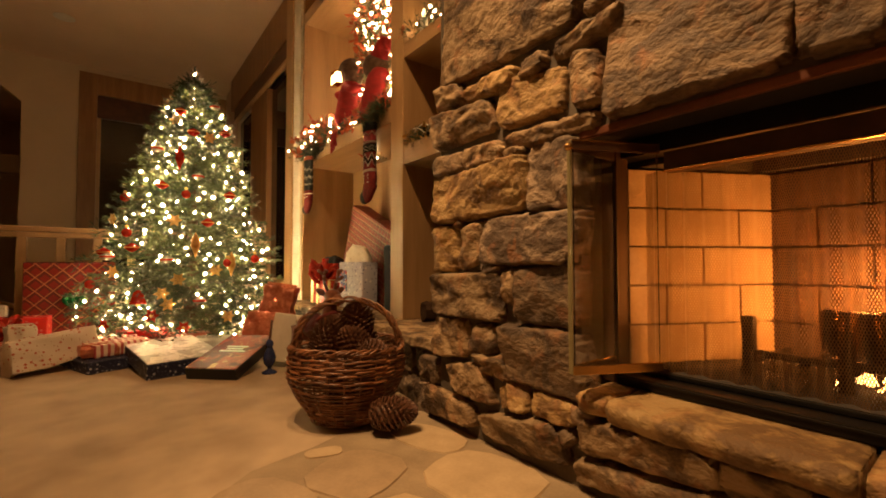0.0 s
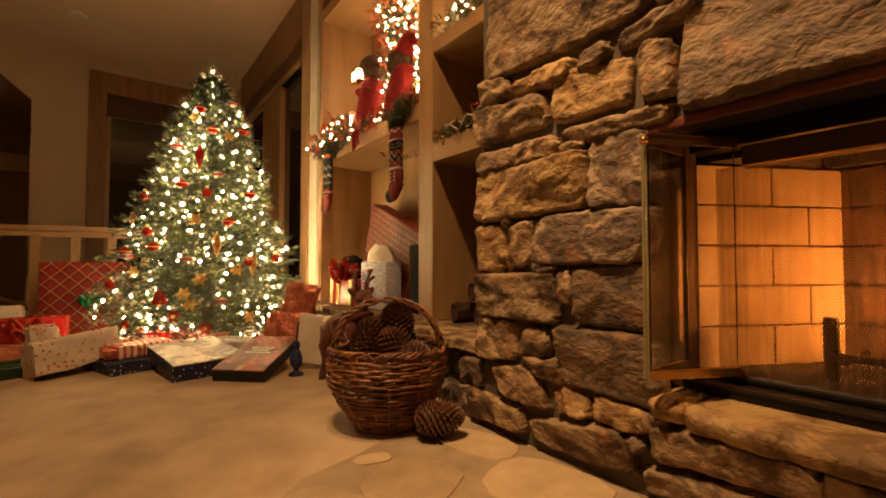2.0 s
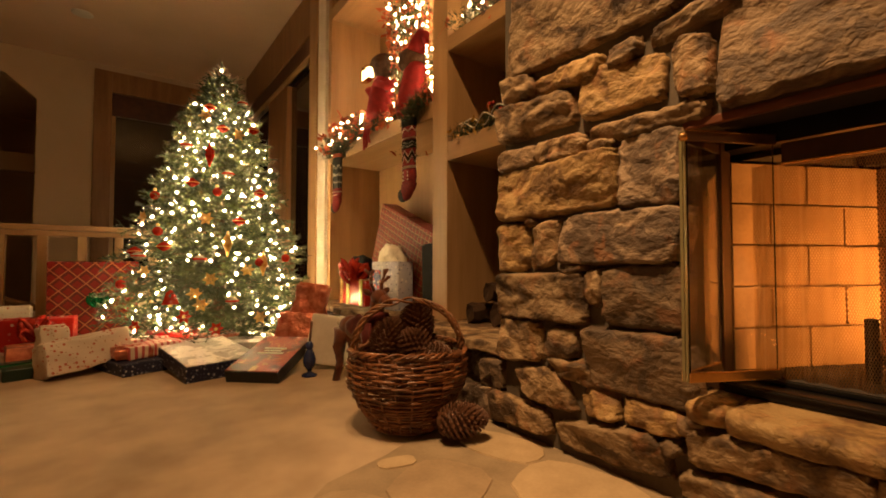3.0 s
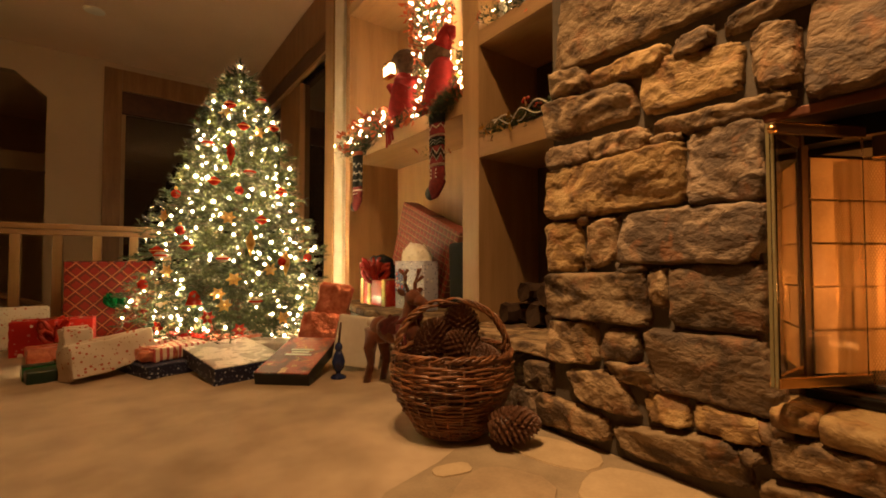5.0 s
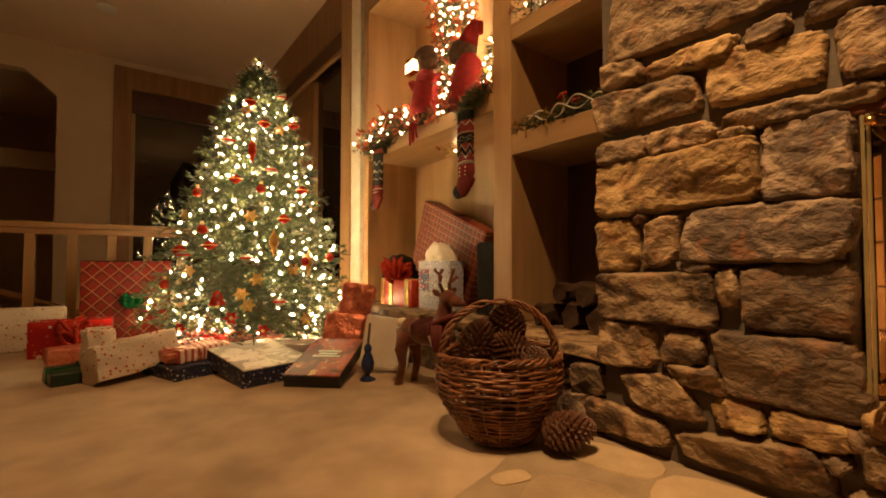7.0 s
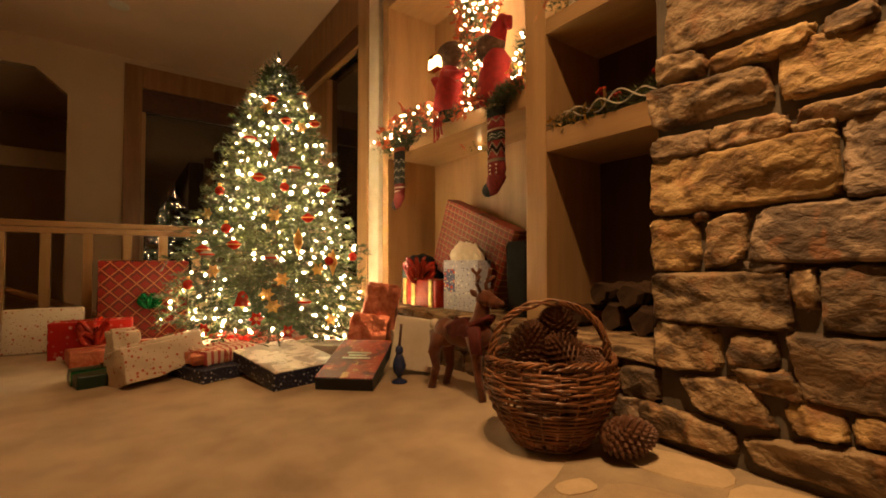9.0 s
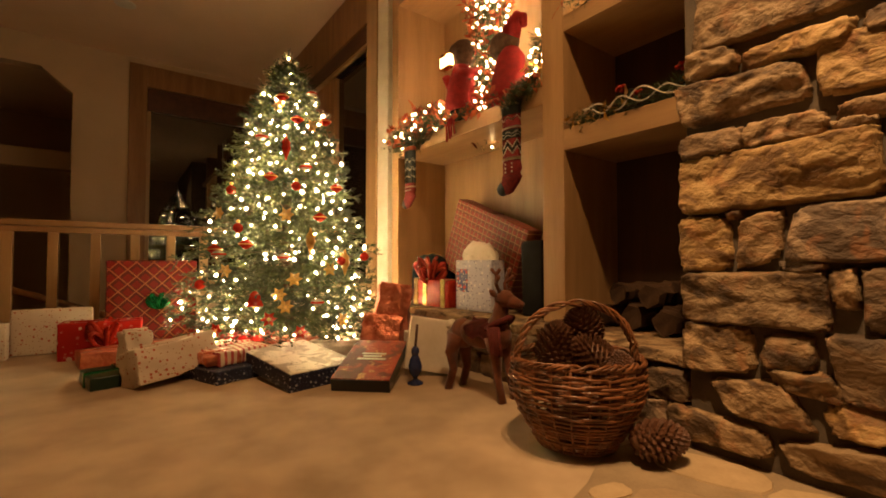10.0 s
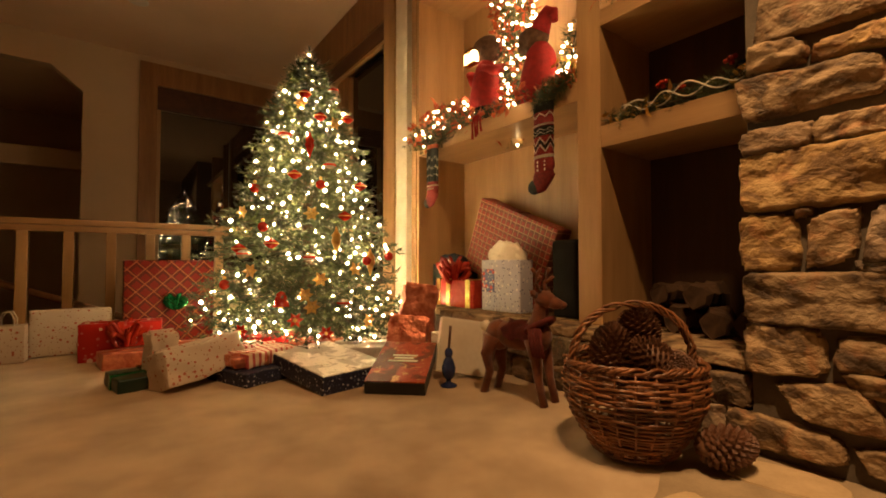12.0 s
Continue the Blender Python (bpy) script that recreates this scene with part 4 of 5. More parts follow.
# ornaments
def ornament(kind, angle, z, r):
    a = radians(angle)
    r = min(r, reach(z)) + 0.02
    x, y = TX + r * math.cos(a), TY + r * math.sin(a)
    rz = angle - 90
    if kind == "ball":
        t = thing("bauble", "round red glass bauble hanging from the tree", "ornament", x, y, z, rz, "tree ornaments")
        part("globe", ball(0, 0, 0, 0.030), RED, t)
        part("cap", lathe([(0.010, 0.033), (0.010, 0.045), (0.004, 0.050)], 10), GOLD, t)
    elif kind == "disc":
        t = thing("bauble", "flattened red onion-shaped bauble hanging from the tree", "ornament", x, y, z, rz, "tree ornaments")
        part("globe", lathe([(0.004, -0.030), (0.02, -0.022), (0.042, -0.004), (0.042, 0.004), (0.02, 0.020), (0.006, 0.03)], 18), RED, t)
        part("band", lathe([(0.041, -0.003), (0.045, 0.0), (0.041, 0.003)], 18), GOLD, t)
    elif kind == "drop":
        t = thing("icicle_ornament", "long golden spindle ornament hanging from the tree", "ornament", x, y, z, rz, "tree ornaments")
        part("spindle", lathe([(0.002, -0.085), (0.012, -0.05), (0.030, 0.0), (0.022, 0.02), (0.030, 0.03), (0.010, 0.06), (0.003, 0.085)], 14), GOLD if z < 1 else RED, t)
    elif kind == "bell":
        t = thing("bell_ornament", "red bell ornament with a gold rim hanging from the tree", "ornament", x, y, z, rz, "tree ornaments")
        part("bell", lathe([(0.050, -0.040), (0.044, -0.034), (0.034, 0.0), (0.026, 0.03), (0.008, 0.045)], 18), RED, t)
        part("clapper", ball(0, 0, -0.047, 0.012), GOLD, t)
    elif kind in ("flower", "bow"):
        t = thing("flower_ornament", "gold foil poinsettia ornament clipped to the tree", "ornament", x, y, z, rz, "tree ornaments")
        for k in range(6):
            w = k * math.pi / 3
            b = bmesh.new()
            c, s = math.cos(w), math.sin(w)
            pts = [(0.006, 0.0, 0.0), (0.022, 0.014, 0.014), (0.048, 0.004 * (k % 3 - 1), 0.004 + 0.006 * (k % 2)), (0.024, -0.013, 0.010)]
            b.faces.new([b.verts.new((u * c - v * s, -0.01 - h, u * s + v * c)) for u, v, h in pts])
            bmesh.ops.solidify(b, geom=b.faces[:], thickness=0.002)
            part("petal", b, RED if kind == "bow" else GOLD, t)
        part("heart", ball(0, -0.02, 0, 0.012, sub=1), GOLD, t)
    else:
        t = thing("bauble", "clear silvered glass bauble hanging from the tree", "ornament", x, y, z, rz, "tree ornaments")
        part("globe", ball(0, 0, 0, 0.04, 0.04, 0.028), SILVER, t)
        part("band", lathe([(0.040, -0.005), (0.042, 0.0), (0.040, 0.005)], 18), RED, t)


for row in (("disc", -118, 1.17, 0.58), ("ball", -101, 1.11, 0.60), ("ball", -144, 1.08, 0.61), ("disc", -114, 1.77, 0.30), ("disc", -97, 1.60, 0.39), ("disc", -59, 1.64, 0.37),
            ("drop", -95, 0.75, 0.76), ("bell", -120, 0.41, 0.78), ("flower", -107, 0.36, 0.79), ("flower", -79, 0.26, 0.78), ("flower", -110, 0.43, 0.78), ("disc", -70, 1.13, 0.60)):
    ornament(*row)
for row in (("disc", -88, 0.91, 0.69), ("glass", -108, 0.65, 0.77), ("glass", -93, 0.38, 0.79), ("drop", -77, 0.62, 0.76), ("flower", -107, 0.92, 0.68), ("flower", -85, 0.58, 0.77),
            ("drop", -108, 1.38, 0.49), ("ball", -79, 0.63, 0.77), ("flower", -103, 0.52, 0.77), ("ball", -132, 0.83, 0.72), ("glass", -139, 0.67, 0.76), ("flower", -136, 0.57, 0.77)):
    ornament(*row)
for row in (("disc", -126, 0.73, 0.76), ("flower", -119, 1.70, 0.34), ("glass", -50, 1.88, 0.25), ("disc", -142, 0.70, 0.76), ("ball", -148, 0.49, 0.78), ("glass", -93, 1.25, 0.54),
            ("bow", -114, 0.29, 0.79), ("flower", -79, 1.58, 0.39), ("ball", -62, 0.66, 0.76), ("flower", -150, 0.93, 0.68), ("glass", -130, 1.45, 0.47), ("bow", -100, 0.20, 0.75), ("bow", -140, 0.22, 0.76)):
    ornament(*row)

# ---- wicker basket ----
basket = thing("wicker_basket", "round brown wicker basket with hoop handle, full of pine cones", "basket", 0.757, 1.645, 0.012)
basket.scale = (1.0, 0.93, 1.0)


def belly(z):
    return float(np.interp(z, (0.0, 0.04, 0.10, 0.17, 0.22, 0.285), (0.128, 0.156, 0.196, 0.226, 0.232, 0.222)))


wick = random.Random(8)
for row in range(30):
    z = 0.005 + row * 0.0095
    r = belly(z)
    pts = []
    ph = wick.uniform(0, 6)
    for k in range(96):
        a = 2 * math.pi * k / 96
        wob = 0.0050 * math.sin(12 * a + math.pi * row) + 0.003 * math.sin(3 * a + ph)
        pts.append(((r + wob) * math.cos(a), (r + wob) * math.sin(a), z + 0.0035 * math.sin(2 * a + ph) + 0.0015 * math.sin(12 * a + math.pi * row)))
    part("weave", tube(pts, 0.0038 + 0.0011 * wick.random(), 6, close=True), WICKER, basket)
for k in range(24):
    a = 2 * math.pi * (k + 0.25) / 24
    part("stake", tube([(belly(z) * math.cos(a), belly(z) * math.sin(a), z) for z in (0.0, 0.05, 0.1, 0.15, 0.2, 0.25, 0.29)], 0.0045, 6), WICKER, basket)
for ph in range(4):
    pts = []
    turns = 9 + 2 * ph
    for k in range(150):
        a = 2 * math.pi * k / 150
        w = turns * a + ph * math.pi / 2
        r = 0.222 + 0.010 * math.cos(w)
        pts.append((r * math.cos(a), r * math.sin(a), 0.289 + 0.008 * math.sin(w) + 0.006 * math.sin(2 * a)))
    part("rim", tube(pts, 0.0037 + 0.0005 * ph, 6, close=True), WICKER, basket)
hx, hy = math.cos(radians(-35)), math.sin(radians(-35))
for ph in range(5):
    pts = []
    for k in range(81):
        t = math.pi * k / 80
        w = (6.5 + 1.1 * ph) * t + ph * 2 * math.pi / 5
        r = 0.212 + 0.011 * math.cos(w) + 0.003 * math.sin(23 * t + ph)
        off = 0.011 * math.sin(w)
        pts.append((r * math.cos(t) * hx - off * hy, r * math.cos(t) * hy + off * hx, 0.265 + (0.205 + 0.010 * math.cos(w)) * math.sin(t) ** 0.85))
    part("handle", tube(pts, 0.0045, 6), WICKER, basket)
part("bottom", lathe([(0.13, 0.0), (0.145, 0.006), (0.13, 0.012)], 24), WICKER, basket)


def scale_mesh():
    """One woody cone scale, pointing outward along x, with a thick hooked lip."""
    b = bmesh.new()
    v = [b.verts.new(p) for p in ((0, -0.35, -0.05), (0, 0.35, -0.05), (0.80, -0.62, 0.10), (0.80, 0.62, 0.10), (0.97, 0.0, 0.38), (0.97, -0.46, 0.24), (0.97, 0.46, 0.24), (0.88, 0, -0.14), (1.04, 0.0, 0.14))]
    for f in ((0, 2, 5, 4), (0, 4, 1), (1, 4, 6, 3), (2, 7, 8, 5), (3, 6, 8, 7), (5, 8, 4), (6, 4, 8), (0, 7, 2), (1, 3, 7), (0, 1, 7)):
        b.faces.new([v[k] for k in f])
    bmesh.ops.recalc_face_normals(b, faces=b.faces[:])
    me = bpy.data.meshes.new("scale")
    b.to_mesh(me)
    b.free()
    me.materials.append(CONETIP)
    return me


SCALE = scale_mesh()


def pine_cone(x, y, z, length, radius, tilt, rz, label, group="pine cones", n=190):
    """A cone of overlapping woody scales set in spirals."""
    t = thing("pine_cone", label, "pine cone", x, y, z, rz, group, rx=tilt)
    part("core", lathe([(radius * 0.2, 0), (radius * 0.64, length * 0.2), (radius * 0.58, length * 0.55), (radius * 0.12, length * 0.97)], 12), CONE, t)
    for k in range(n):
        u = (k + 0.5) / n
        r = radius * (math.sin(math.pi * (0.14 + 0.80 * u ** 0.9)) ** 0.75)
        ob = new("scale", SCALE)
        ob.parent = t
        w = radius * (0.27 - 0.10 * u)
        ob.matrix_basis = Matrix.Translation((0, 0, length * (0.03 + 0.86 * u))) @ Matrix.Rotation(k * 2.399963, 4, "Z") @ Matrix.Rotation(radians(4 - 52 * u), 4, "Y") @ Matrix.Diagonal((r * 1.0, w, w * 1.05, 1))
    return t


pine_cone(0.742, 1.432, 0.079, 0.185, 0.067, 88, 63, "large brown pine cone lying against the basket")
BX, BY = 0.757, 1.645
for dx, dy, z, ln, r, tl, rz in ((-0.11, 0.02, 0.27, 0.17, 0.075, 35, 110), (0.05, -0.02, 0.33, 0.14, 0.075, 20, 200), (0.02, -0.12, 0.28, 0.15, 0.07, 60, 200), (0.12, 0.04, 0.26, 0.14, 0.07, 50, -60),
                                 (-0.02, 0.11, 0.28, 0.15, 0.07, 30, 30), (0.1, -0.09, 0.25, 0.14, 0.065, 70, 300)):
    pine_cone(BX + dx, BY + dy, z, ln, r, tl, rz, "brown pine cone heaped in the wicker basket")
for dx, dy in ((-0.05, -0.04), (0.04, 0.05), (0.0, 0.0), (0.05, -0.03)):
    pine_cone(BX + dx, BY + dy, 0.10, 0.13, 0.075, 15, dx * 900, "brown pine cone low in the wicker basket", n=90)

# ---- reindeer figure ----
deer = bmesh.new()
ball(0, 0.03, 0.295, 0.062, 0.150, 0.066, bm=deer, m=Matrix.Rotation(radians(6), 4, "X"), sub=3)
ball(0, 0.13, 0.290, 0.060, 0.075, 0.078, bm=deer, sub=3)
ball(0, -0.10, 0.310, 0.052, 0.075, 0.076, bm=deer, sub=3)
tube([(0, -0.09, 0.33), (0, -0.115, 0.39), (0, -0.125, 0.45), (0, -0.13, 0.48)], 0.045, 14, bm=deer, taper=[0.056, 0.042, 0.036, 0.034])
ball(0, -0.145, 0.485, 0.042, 0.055, 0.042, bm=deer, sub=3)
tube([(0, -0.16, 0.482), (0, -0.205, 0.470), (0, -0.238, 0.464)], 0.03, 14, bm=deer, taper=[0.034, 0.026, 0.018])
ball(0, -0.243, 0.466, 0.014, bm=deer)
for sx in (-1, 1):
    tube([(sx * 0.040, -0.10, 0.30), (sx * 0.046, -0.125, 0.20), (sx * 0.048, -0.135, 0.12), (sx * 0.050, -0.165, 0.0)], 0.03, 12, bm=deer, taper=[0.042, 0.027, 0.020, 0.019])
    tube([(sx * 0.040, 0.14, 0.29), (sx * 0.050, 0.165, 0.19), (sx * 0.052, 0.150, 0.11), (sx * 0.056, 0.185, 0.0)], 0.03, 12, bm=deer, taper=[0.054, 0.036, 0.022, 0.020])
    ball(sx * 0.058, -0.120, 0.512, 0.032, 0.012, 0.017, bm=deer, m=Matrix.Rotation(radians(-30 * sx), 4, "Y"))
    tube([(sx * 0.020, -0.135, 0.51), (sx * 0.034, -0.12, 0.555), (sx * 0.045, -0.13, 0.605), (sx * 0.038, -0.145, 0.63)], 0.010, 8, bm=deer)
    tube([(sx * 0.036, -0.122, 0.562), (sx * 0.060, -0.155, 0.595)], 0.009, 8, bm=deer)
    tube([(sx * 0.043, -0.129, 0.60), (sx * 0.072, -0.12, 0.63)], 0.008, 8, bm=deer)
before = len(deer.faces)
ball(0, 0.215, 0.325, 0.030, bm=deer, sub=3)
deer.faces.ensure_lookup_table()
for f in deer.faces[before:]:
    f.material_index = 1
d = part("reindeer_figure", rough_up(deer, 0.003, 40), DEER, None, "reddish-brown plush reindeer figure with a white tail on the carpet")
d.data.materials.append(WHITEFUR)
tagged(d, category="figure")
d.matrix_world = pose(0.875, 2.265, 0.0, 0, 0, 8) @ Matrix.Scale(0.94, 4)
SCARF = mat("faded_red_scarf", (0.15, 0.018, 0.014), (0.08, 0.010, 0.008), 0.9, scale=30, fine=300, bump=0.4)
scarf = thing("scarf", "red cloth scarf draped over the reindeer's back and neck", "scarf", 0.875, 2.265, -0.012, 8)
part("loop", rough_up(tube([(0.060 * math.cos(a), -0.105 + 0.060 * math.sin(a), 0.350 - 0.035 * math.sin(a)) for a in [2 * math.pi * k / 20 for k in range(20)]], 0.014, 8, close=True), 0.006, 30), SCARF, scarf)
b = bmesh.new()
rows = []
for j in range(11):
    y = -0.11 + 0.17 * j / 10
    rows.append([b.verts.new((0.068 * math.sin(a), y + 0.012 * math.sin(5 * a), 0.292 + 0.070 * math.cos(a) + 0.010 * math.sin(j * 1.3 + 3 * a))) for a in [radians(-95 + 190 * k / 16) for k in range(17)]])
for r0, r1 in zip(rows, rows[1:]):
    for k in range(16):
        b.faces.new((r0[k], r0[k + 1], r1[k + 1], r1[k]))
bmesh.ops.solidify(b, geom=b.faces[:], thickness=0.005)
part("saddle_cloth", b, SCARF, scarf)
for k in range(5):
    y = -0.145 + 0.013 * k
    part("tail", tube([(-0.062, y, 0.345), (-0.074, y - 0.015, 0.29), (-0.078, y - 0.03 + 0.006 * math.sin(k), 0.225)], 0.009, 6), SCARF, scarf)

# ---- gifts ----
PLAID = wrap_mat("plaid_paper", (0.17, 0.007, 0.005), (0.32, 0.11, 0.035), (0.09, 0.010, 0.006), 4.0, "plaid", turn=(0, 45, 0))
PLAID2 = wrap_mat("faded_plaid_paper", (0.24, 0.032, 0.020), (0.40, 0.22, 0.11), (0.13, 0.035, 0.018), 7.0, "plaid", axes="YZ")
SNOW = wrap_mat("red_snowflake_paper", (0.40, 0.014, 0.010), (0.62, 0.48, 0.38), (0.46, 0.12, 0.09), 15)
FIGURED = wrap_mat("cream_figured_paper", (0.60, 0.51, 0.42), (0.42, 0.10, 0.06), (0.36, 0.20, 0.11), 30, "figures")
STRIPED = wrap_mat("candy_striped_paper", (0.78, 0.62, 0.50), (0.60, 0.09, 0.05), (0.5, 0.1, 0.1), 9, "stripes")
REDFOIL = mat("crinkled_red_foil", (0.78, 0.32, 0.20), (0.45, 0.10, 0.06), 0.28, 0.7, scale=22, fine=50, bump=0.9, dist=0.012)
SNOWLID = wrap_mat("white_house_lid", (0.78, 0.72, 0.66), (0.26, 0.19, 0.13), (0.40, 0.35, 0.32), 17, "painted", 0.3)
GLOSSY = wrap_mat("sunset_box_lid", (0.13, 0.020, 0.012), (0.55, 0.25, 0.09), (0.36, 0.05, 0.02), 20, "painted", 0.4)
BLUEBAG = wrap_mat("blue_snowflake_bag", (0.50, 0.50, 0.60), (0.75, 0.72, 0.72), (0.16, 0.16, 0.30), 26)


def gift(label, x, y, z, sx, sy, sz, rz, material, group="gifts round the tree", rx=0, ry=0, crumple=0.004, name="gift_box"):
    t = thing(name, label, "gift", x, y, z, rz, group, rx=rx, ry=ry)
    b = box(-sx / 2, sx / 2, -sy / 2, sy / 2, 0, sz, 0.006)
    bmesh.ops.subdivide_edges(b, edges=[e for e in b.edges if e.calc_length() > 0.04], cuts=8, use_grid_fill=True)
    rough_up(b, crumple, 12, x * 7)
    rough_up(b, crumple * 0.5, 34, x * 3)
    part("wrapping", b, material, t)
    part("seam", box(-sx / 2 + 0.01, sx / 2 - 0.01, -0.012, 0.012, sz - 0.002, sz + crumple + 0.002, 0.001), material, t)
    return t


def ribbon(t, sx, sy, sz, m, w=0.03):
    part("ribbon", box(-sx / 2 - 0.005, sx / 2 + 0.005, -w / 2, w / 2, -0.0, sz + 0.006, 0.002), m, t, smooth=False)
    part("ribbon", box(-w / 2, w / 2, -sy / 2 - 0.005, sy / 2 + 0.005, 0.0, sz + 0.008, 0.002), m, t, smooth=False)


def bow(t, x, y, z, r, m, loops=9):
    for k in range(loops):
        a = 2 * math.pi * k / loops
        tip = 0.5 + 0.5 * (k % 3) / 2
        pts = []
        for q in range(9):
            u = 2 * math.pi * q / 9
            rr = r * (0.5 - 0.5 * math.cos(u))
            pts.append((x + rr * math.cos(a) * (1.1 - 0.5 * tip), y + rr * math.sin(a) * (1.1 - 0.5 * tip), z + rr * tip + 0.25 * r * math.sin(u)))
        part("bow_loop", tube(pts, r * 0.10, 5, close=True), m, t)


g = gift("large gift box in red plaid paper with thin gold lines", -0.30, 4.97, 0.0, 0.60, 0.22, 0.632, 2, PLAID)
gb = thing("gift_bow", "shiny green foil bow", "bow", -0.27, 4.80, 0.27, 0, "loose bows")
bow(gb, 0, 0, 0, 0.10, GREENFOIL, 14)
part("knot", ball(0, 0, 0.01, 0.02), GREENFOIL, gb)
gift("flat gift in cream paper with red figures standing upright", -0.875, 4.72, 0.0, 0.42, 0.10, 0.30, -3, FIGURED, rx=-6)
g = gift("gift in glossy red snowflake paper", -0.60, 4.40, 0.0, 0.43, 0.18, 0.235, -5, SNOW)
bow(g, 0.03, -0.12, 0.09, 0.15, RED, 9)
part("ribbon", box(-0.015, 0.015, -0.096, 0.096, 0.0, 0.242, 0.002), RED, g, smooth=False)
gift("dark red foil gift lying on the carpet", -0.56, 4.12, 0.0, 0.30, 0.20, 0.09, 10, REDFOIL)
g = gift("flat dark green gift with a green ribbon", -0.50, 3.56, 0.0, 0.30, 0.26, 0.065, 12, mat("dark_green_paper", (0.012, 0.04, 0.025), None, 0.35))
ribbon(g, 0.30, 0.26, 0.065, GREENFOIL)
gift("crumpled gift in cream figured paper lying tilted", -0.27, 3.40, 0.035, 0.40, 0.17, 0.17, 24, FIGURED, rx=-14, ry=-6, crumple=0.014)
gift("small upright gift in cream figured paper", -0.44, 3.56, 0.065, 0.13, 0.10, 0.19, 18, FIGURED, crumple=0.012)
gift("navy starred gift box lying flat", -0.02, 3.42, 0.0, 0.36, 0.44, 0.07, 20, NAVY)
gift("candy-striped gift lying on a navy box", -0.01, 3.46, 0.072, 0.30, 0.34, 0.075, 24, STRIPED, crumple=0.010)
gift("crinkled copper-red foil gift", -0.07, 3.33, 0.075, 0.18, 0.12, 0.06, 10, REDFOIL, crumple=0.012)
gift("small red gift under the tree", -0.30, 3.86, 0.0, 0.26, 0.22, 0.14, -14, REDFOIL, crumple=0.008)
gift("silvery white foil gift lying under the tree", 0.60, 3.36, 0.0, 0.34, 0.24, 0.11, -30, mat("silver_paper", (0.72, 0.68, 0.62), (0.5, 0.45, 0.4), 0.3, 0.4, scale=20, bump=0.7, dist=0.01), crumple=0.012)
gift("crinkled red foil gift under the lowest branches", 0.42, 3.62, 0.0, 0.28, 0.2, 0.13, 18, REDFOIL, crumple=0.012)
gift("small gift in red snowflake paper under the tree", 0.18, 3.78, 0.0, 0.30, 0.2, 0.16, 12, SNOW)


def lidded(label, x, y, sx, sy, h, rz, side, lid, z=0.0, rx=0):
    t = thing("gift_box", label, "gift", x, y, z, rz, "gifts round the tree", rx=rx)
    part("base", box(-sx / 2, sx / 2, -sy / 2, sy / 2, 0, h - 0.004, 0.003), side, t, smooth=False)
    part("lid", box(-sx / 2 + 0.001, sx / 2 - 0.001, -sy / 2 + 0.001, sy / 2 - 0.001, h - 0.003, h + 0.002, 0.001), lid, t, smooth=False)
    return t


lidded("flat navy starred gift box with a white snowy printed lid", 0.285, 3.13, 0.39, 0.58, 0.09, 10, NAVY, SNOWLID, z=0.022, rx=4.3)
t2 = lidded("thin dark box with a red and orange printed lid", 0.57, 2.79, 0.29, 0.44, 0.065, -43, mat("black_card", (0.012, 0.012, 0.013), None, 0.35), GLOSSY, z=0.054, rx=14)
for k, (w, dy) in enumerate(((0.13, 0.05), (0.10, 0.02), (0.15, -0.01))):
    part("print_bar", box(-w / 2, w / 2, dy - 0.008, dy + 0.008, 0.066, 0.069), CREAM, t2, smooth=False)
gift("dark red foil gift leaning behind the printed box", 0.80, 3.16, 0.012, 0.24, 0.14, 0.27, -38, REDFOIL, rx=-20, ry=6, crumple=0.016)
gift("crinkled copper-red foil gift", 0.90, 3.22, 0.06, 0.22, 0.16, 0.40, -28, REDFOIL, rx=-8, ry=8, crumple=0.024)
gift("plain cream gift box standing on edge", 0.86, 2.70, 0.022, 0.27, 0.08, 0.285, -30, CREAM, rx=-9, ry=9, crumple=0.001)
gift("gift in pale green paper behind the reindeer", 0.98, 2.92, 0.0, 0.2, 0.2, 0.2, -20, FIGURED)

BLUEGLASS = mat("blue_glaze", (0.03, 0.05, 0.16), (0.015, 0.02, 0.08), 0.12, scale=20, bump=0.03)
c = thing("candle_holder", "dark blue glass candle holder with a thin dark candle", "candle holder", 0.715, 2.60, 0.0)
part("foot", lathe([(0.042, 0), (0.042, 0.008), (0.012, 0.022), (0.012, 0.03)], 20), BLUEGLASS, c)
part("bowl", lathe([(0.010, 0.028), (0.030, 0.055), (0.036, 0.09), (0.026, 0.125), (0.014, 0.15)], 20), BLUEGLASS, c)
part("figure", ball(0, 0, 0.165, 0.022, 0.022, 0.028), BLUEGLASS, c)
part("candle", tube([(0, 0, 0.18), (0.012, 0, 0.30)], 0.007, 8), DARKWOOD, c)

# bag standing at the railing
b = thing("paper_bag", "small cream paper gift bag with cord handles", "bag", -1.17, 4.62, 0.0, -4)
part("sack", rough_up(box(-0.085, 0.085, -0.045, 0.045, 0, 0.23, 0.004), 0.004, 15), FIGURED, b)
for sy in (-0.03, 0.03):
    part("handle", tube([(-0.035, sy, 0.22), (-0.035, sy, 0.27), (-0.015, sy, 0.315), (0.015, sy, 0.315), (0.035, sy, 0.27), (0.035, sy, 0.22)], 0.004, 6), CREAM, b)

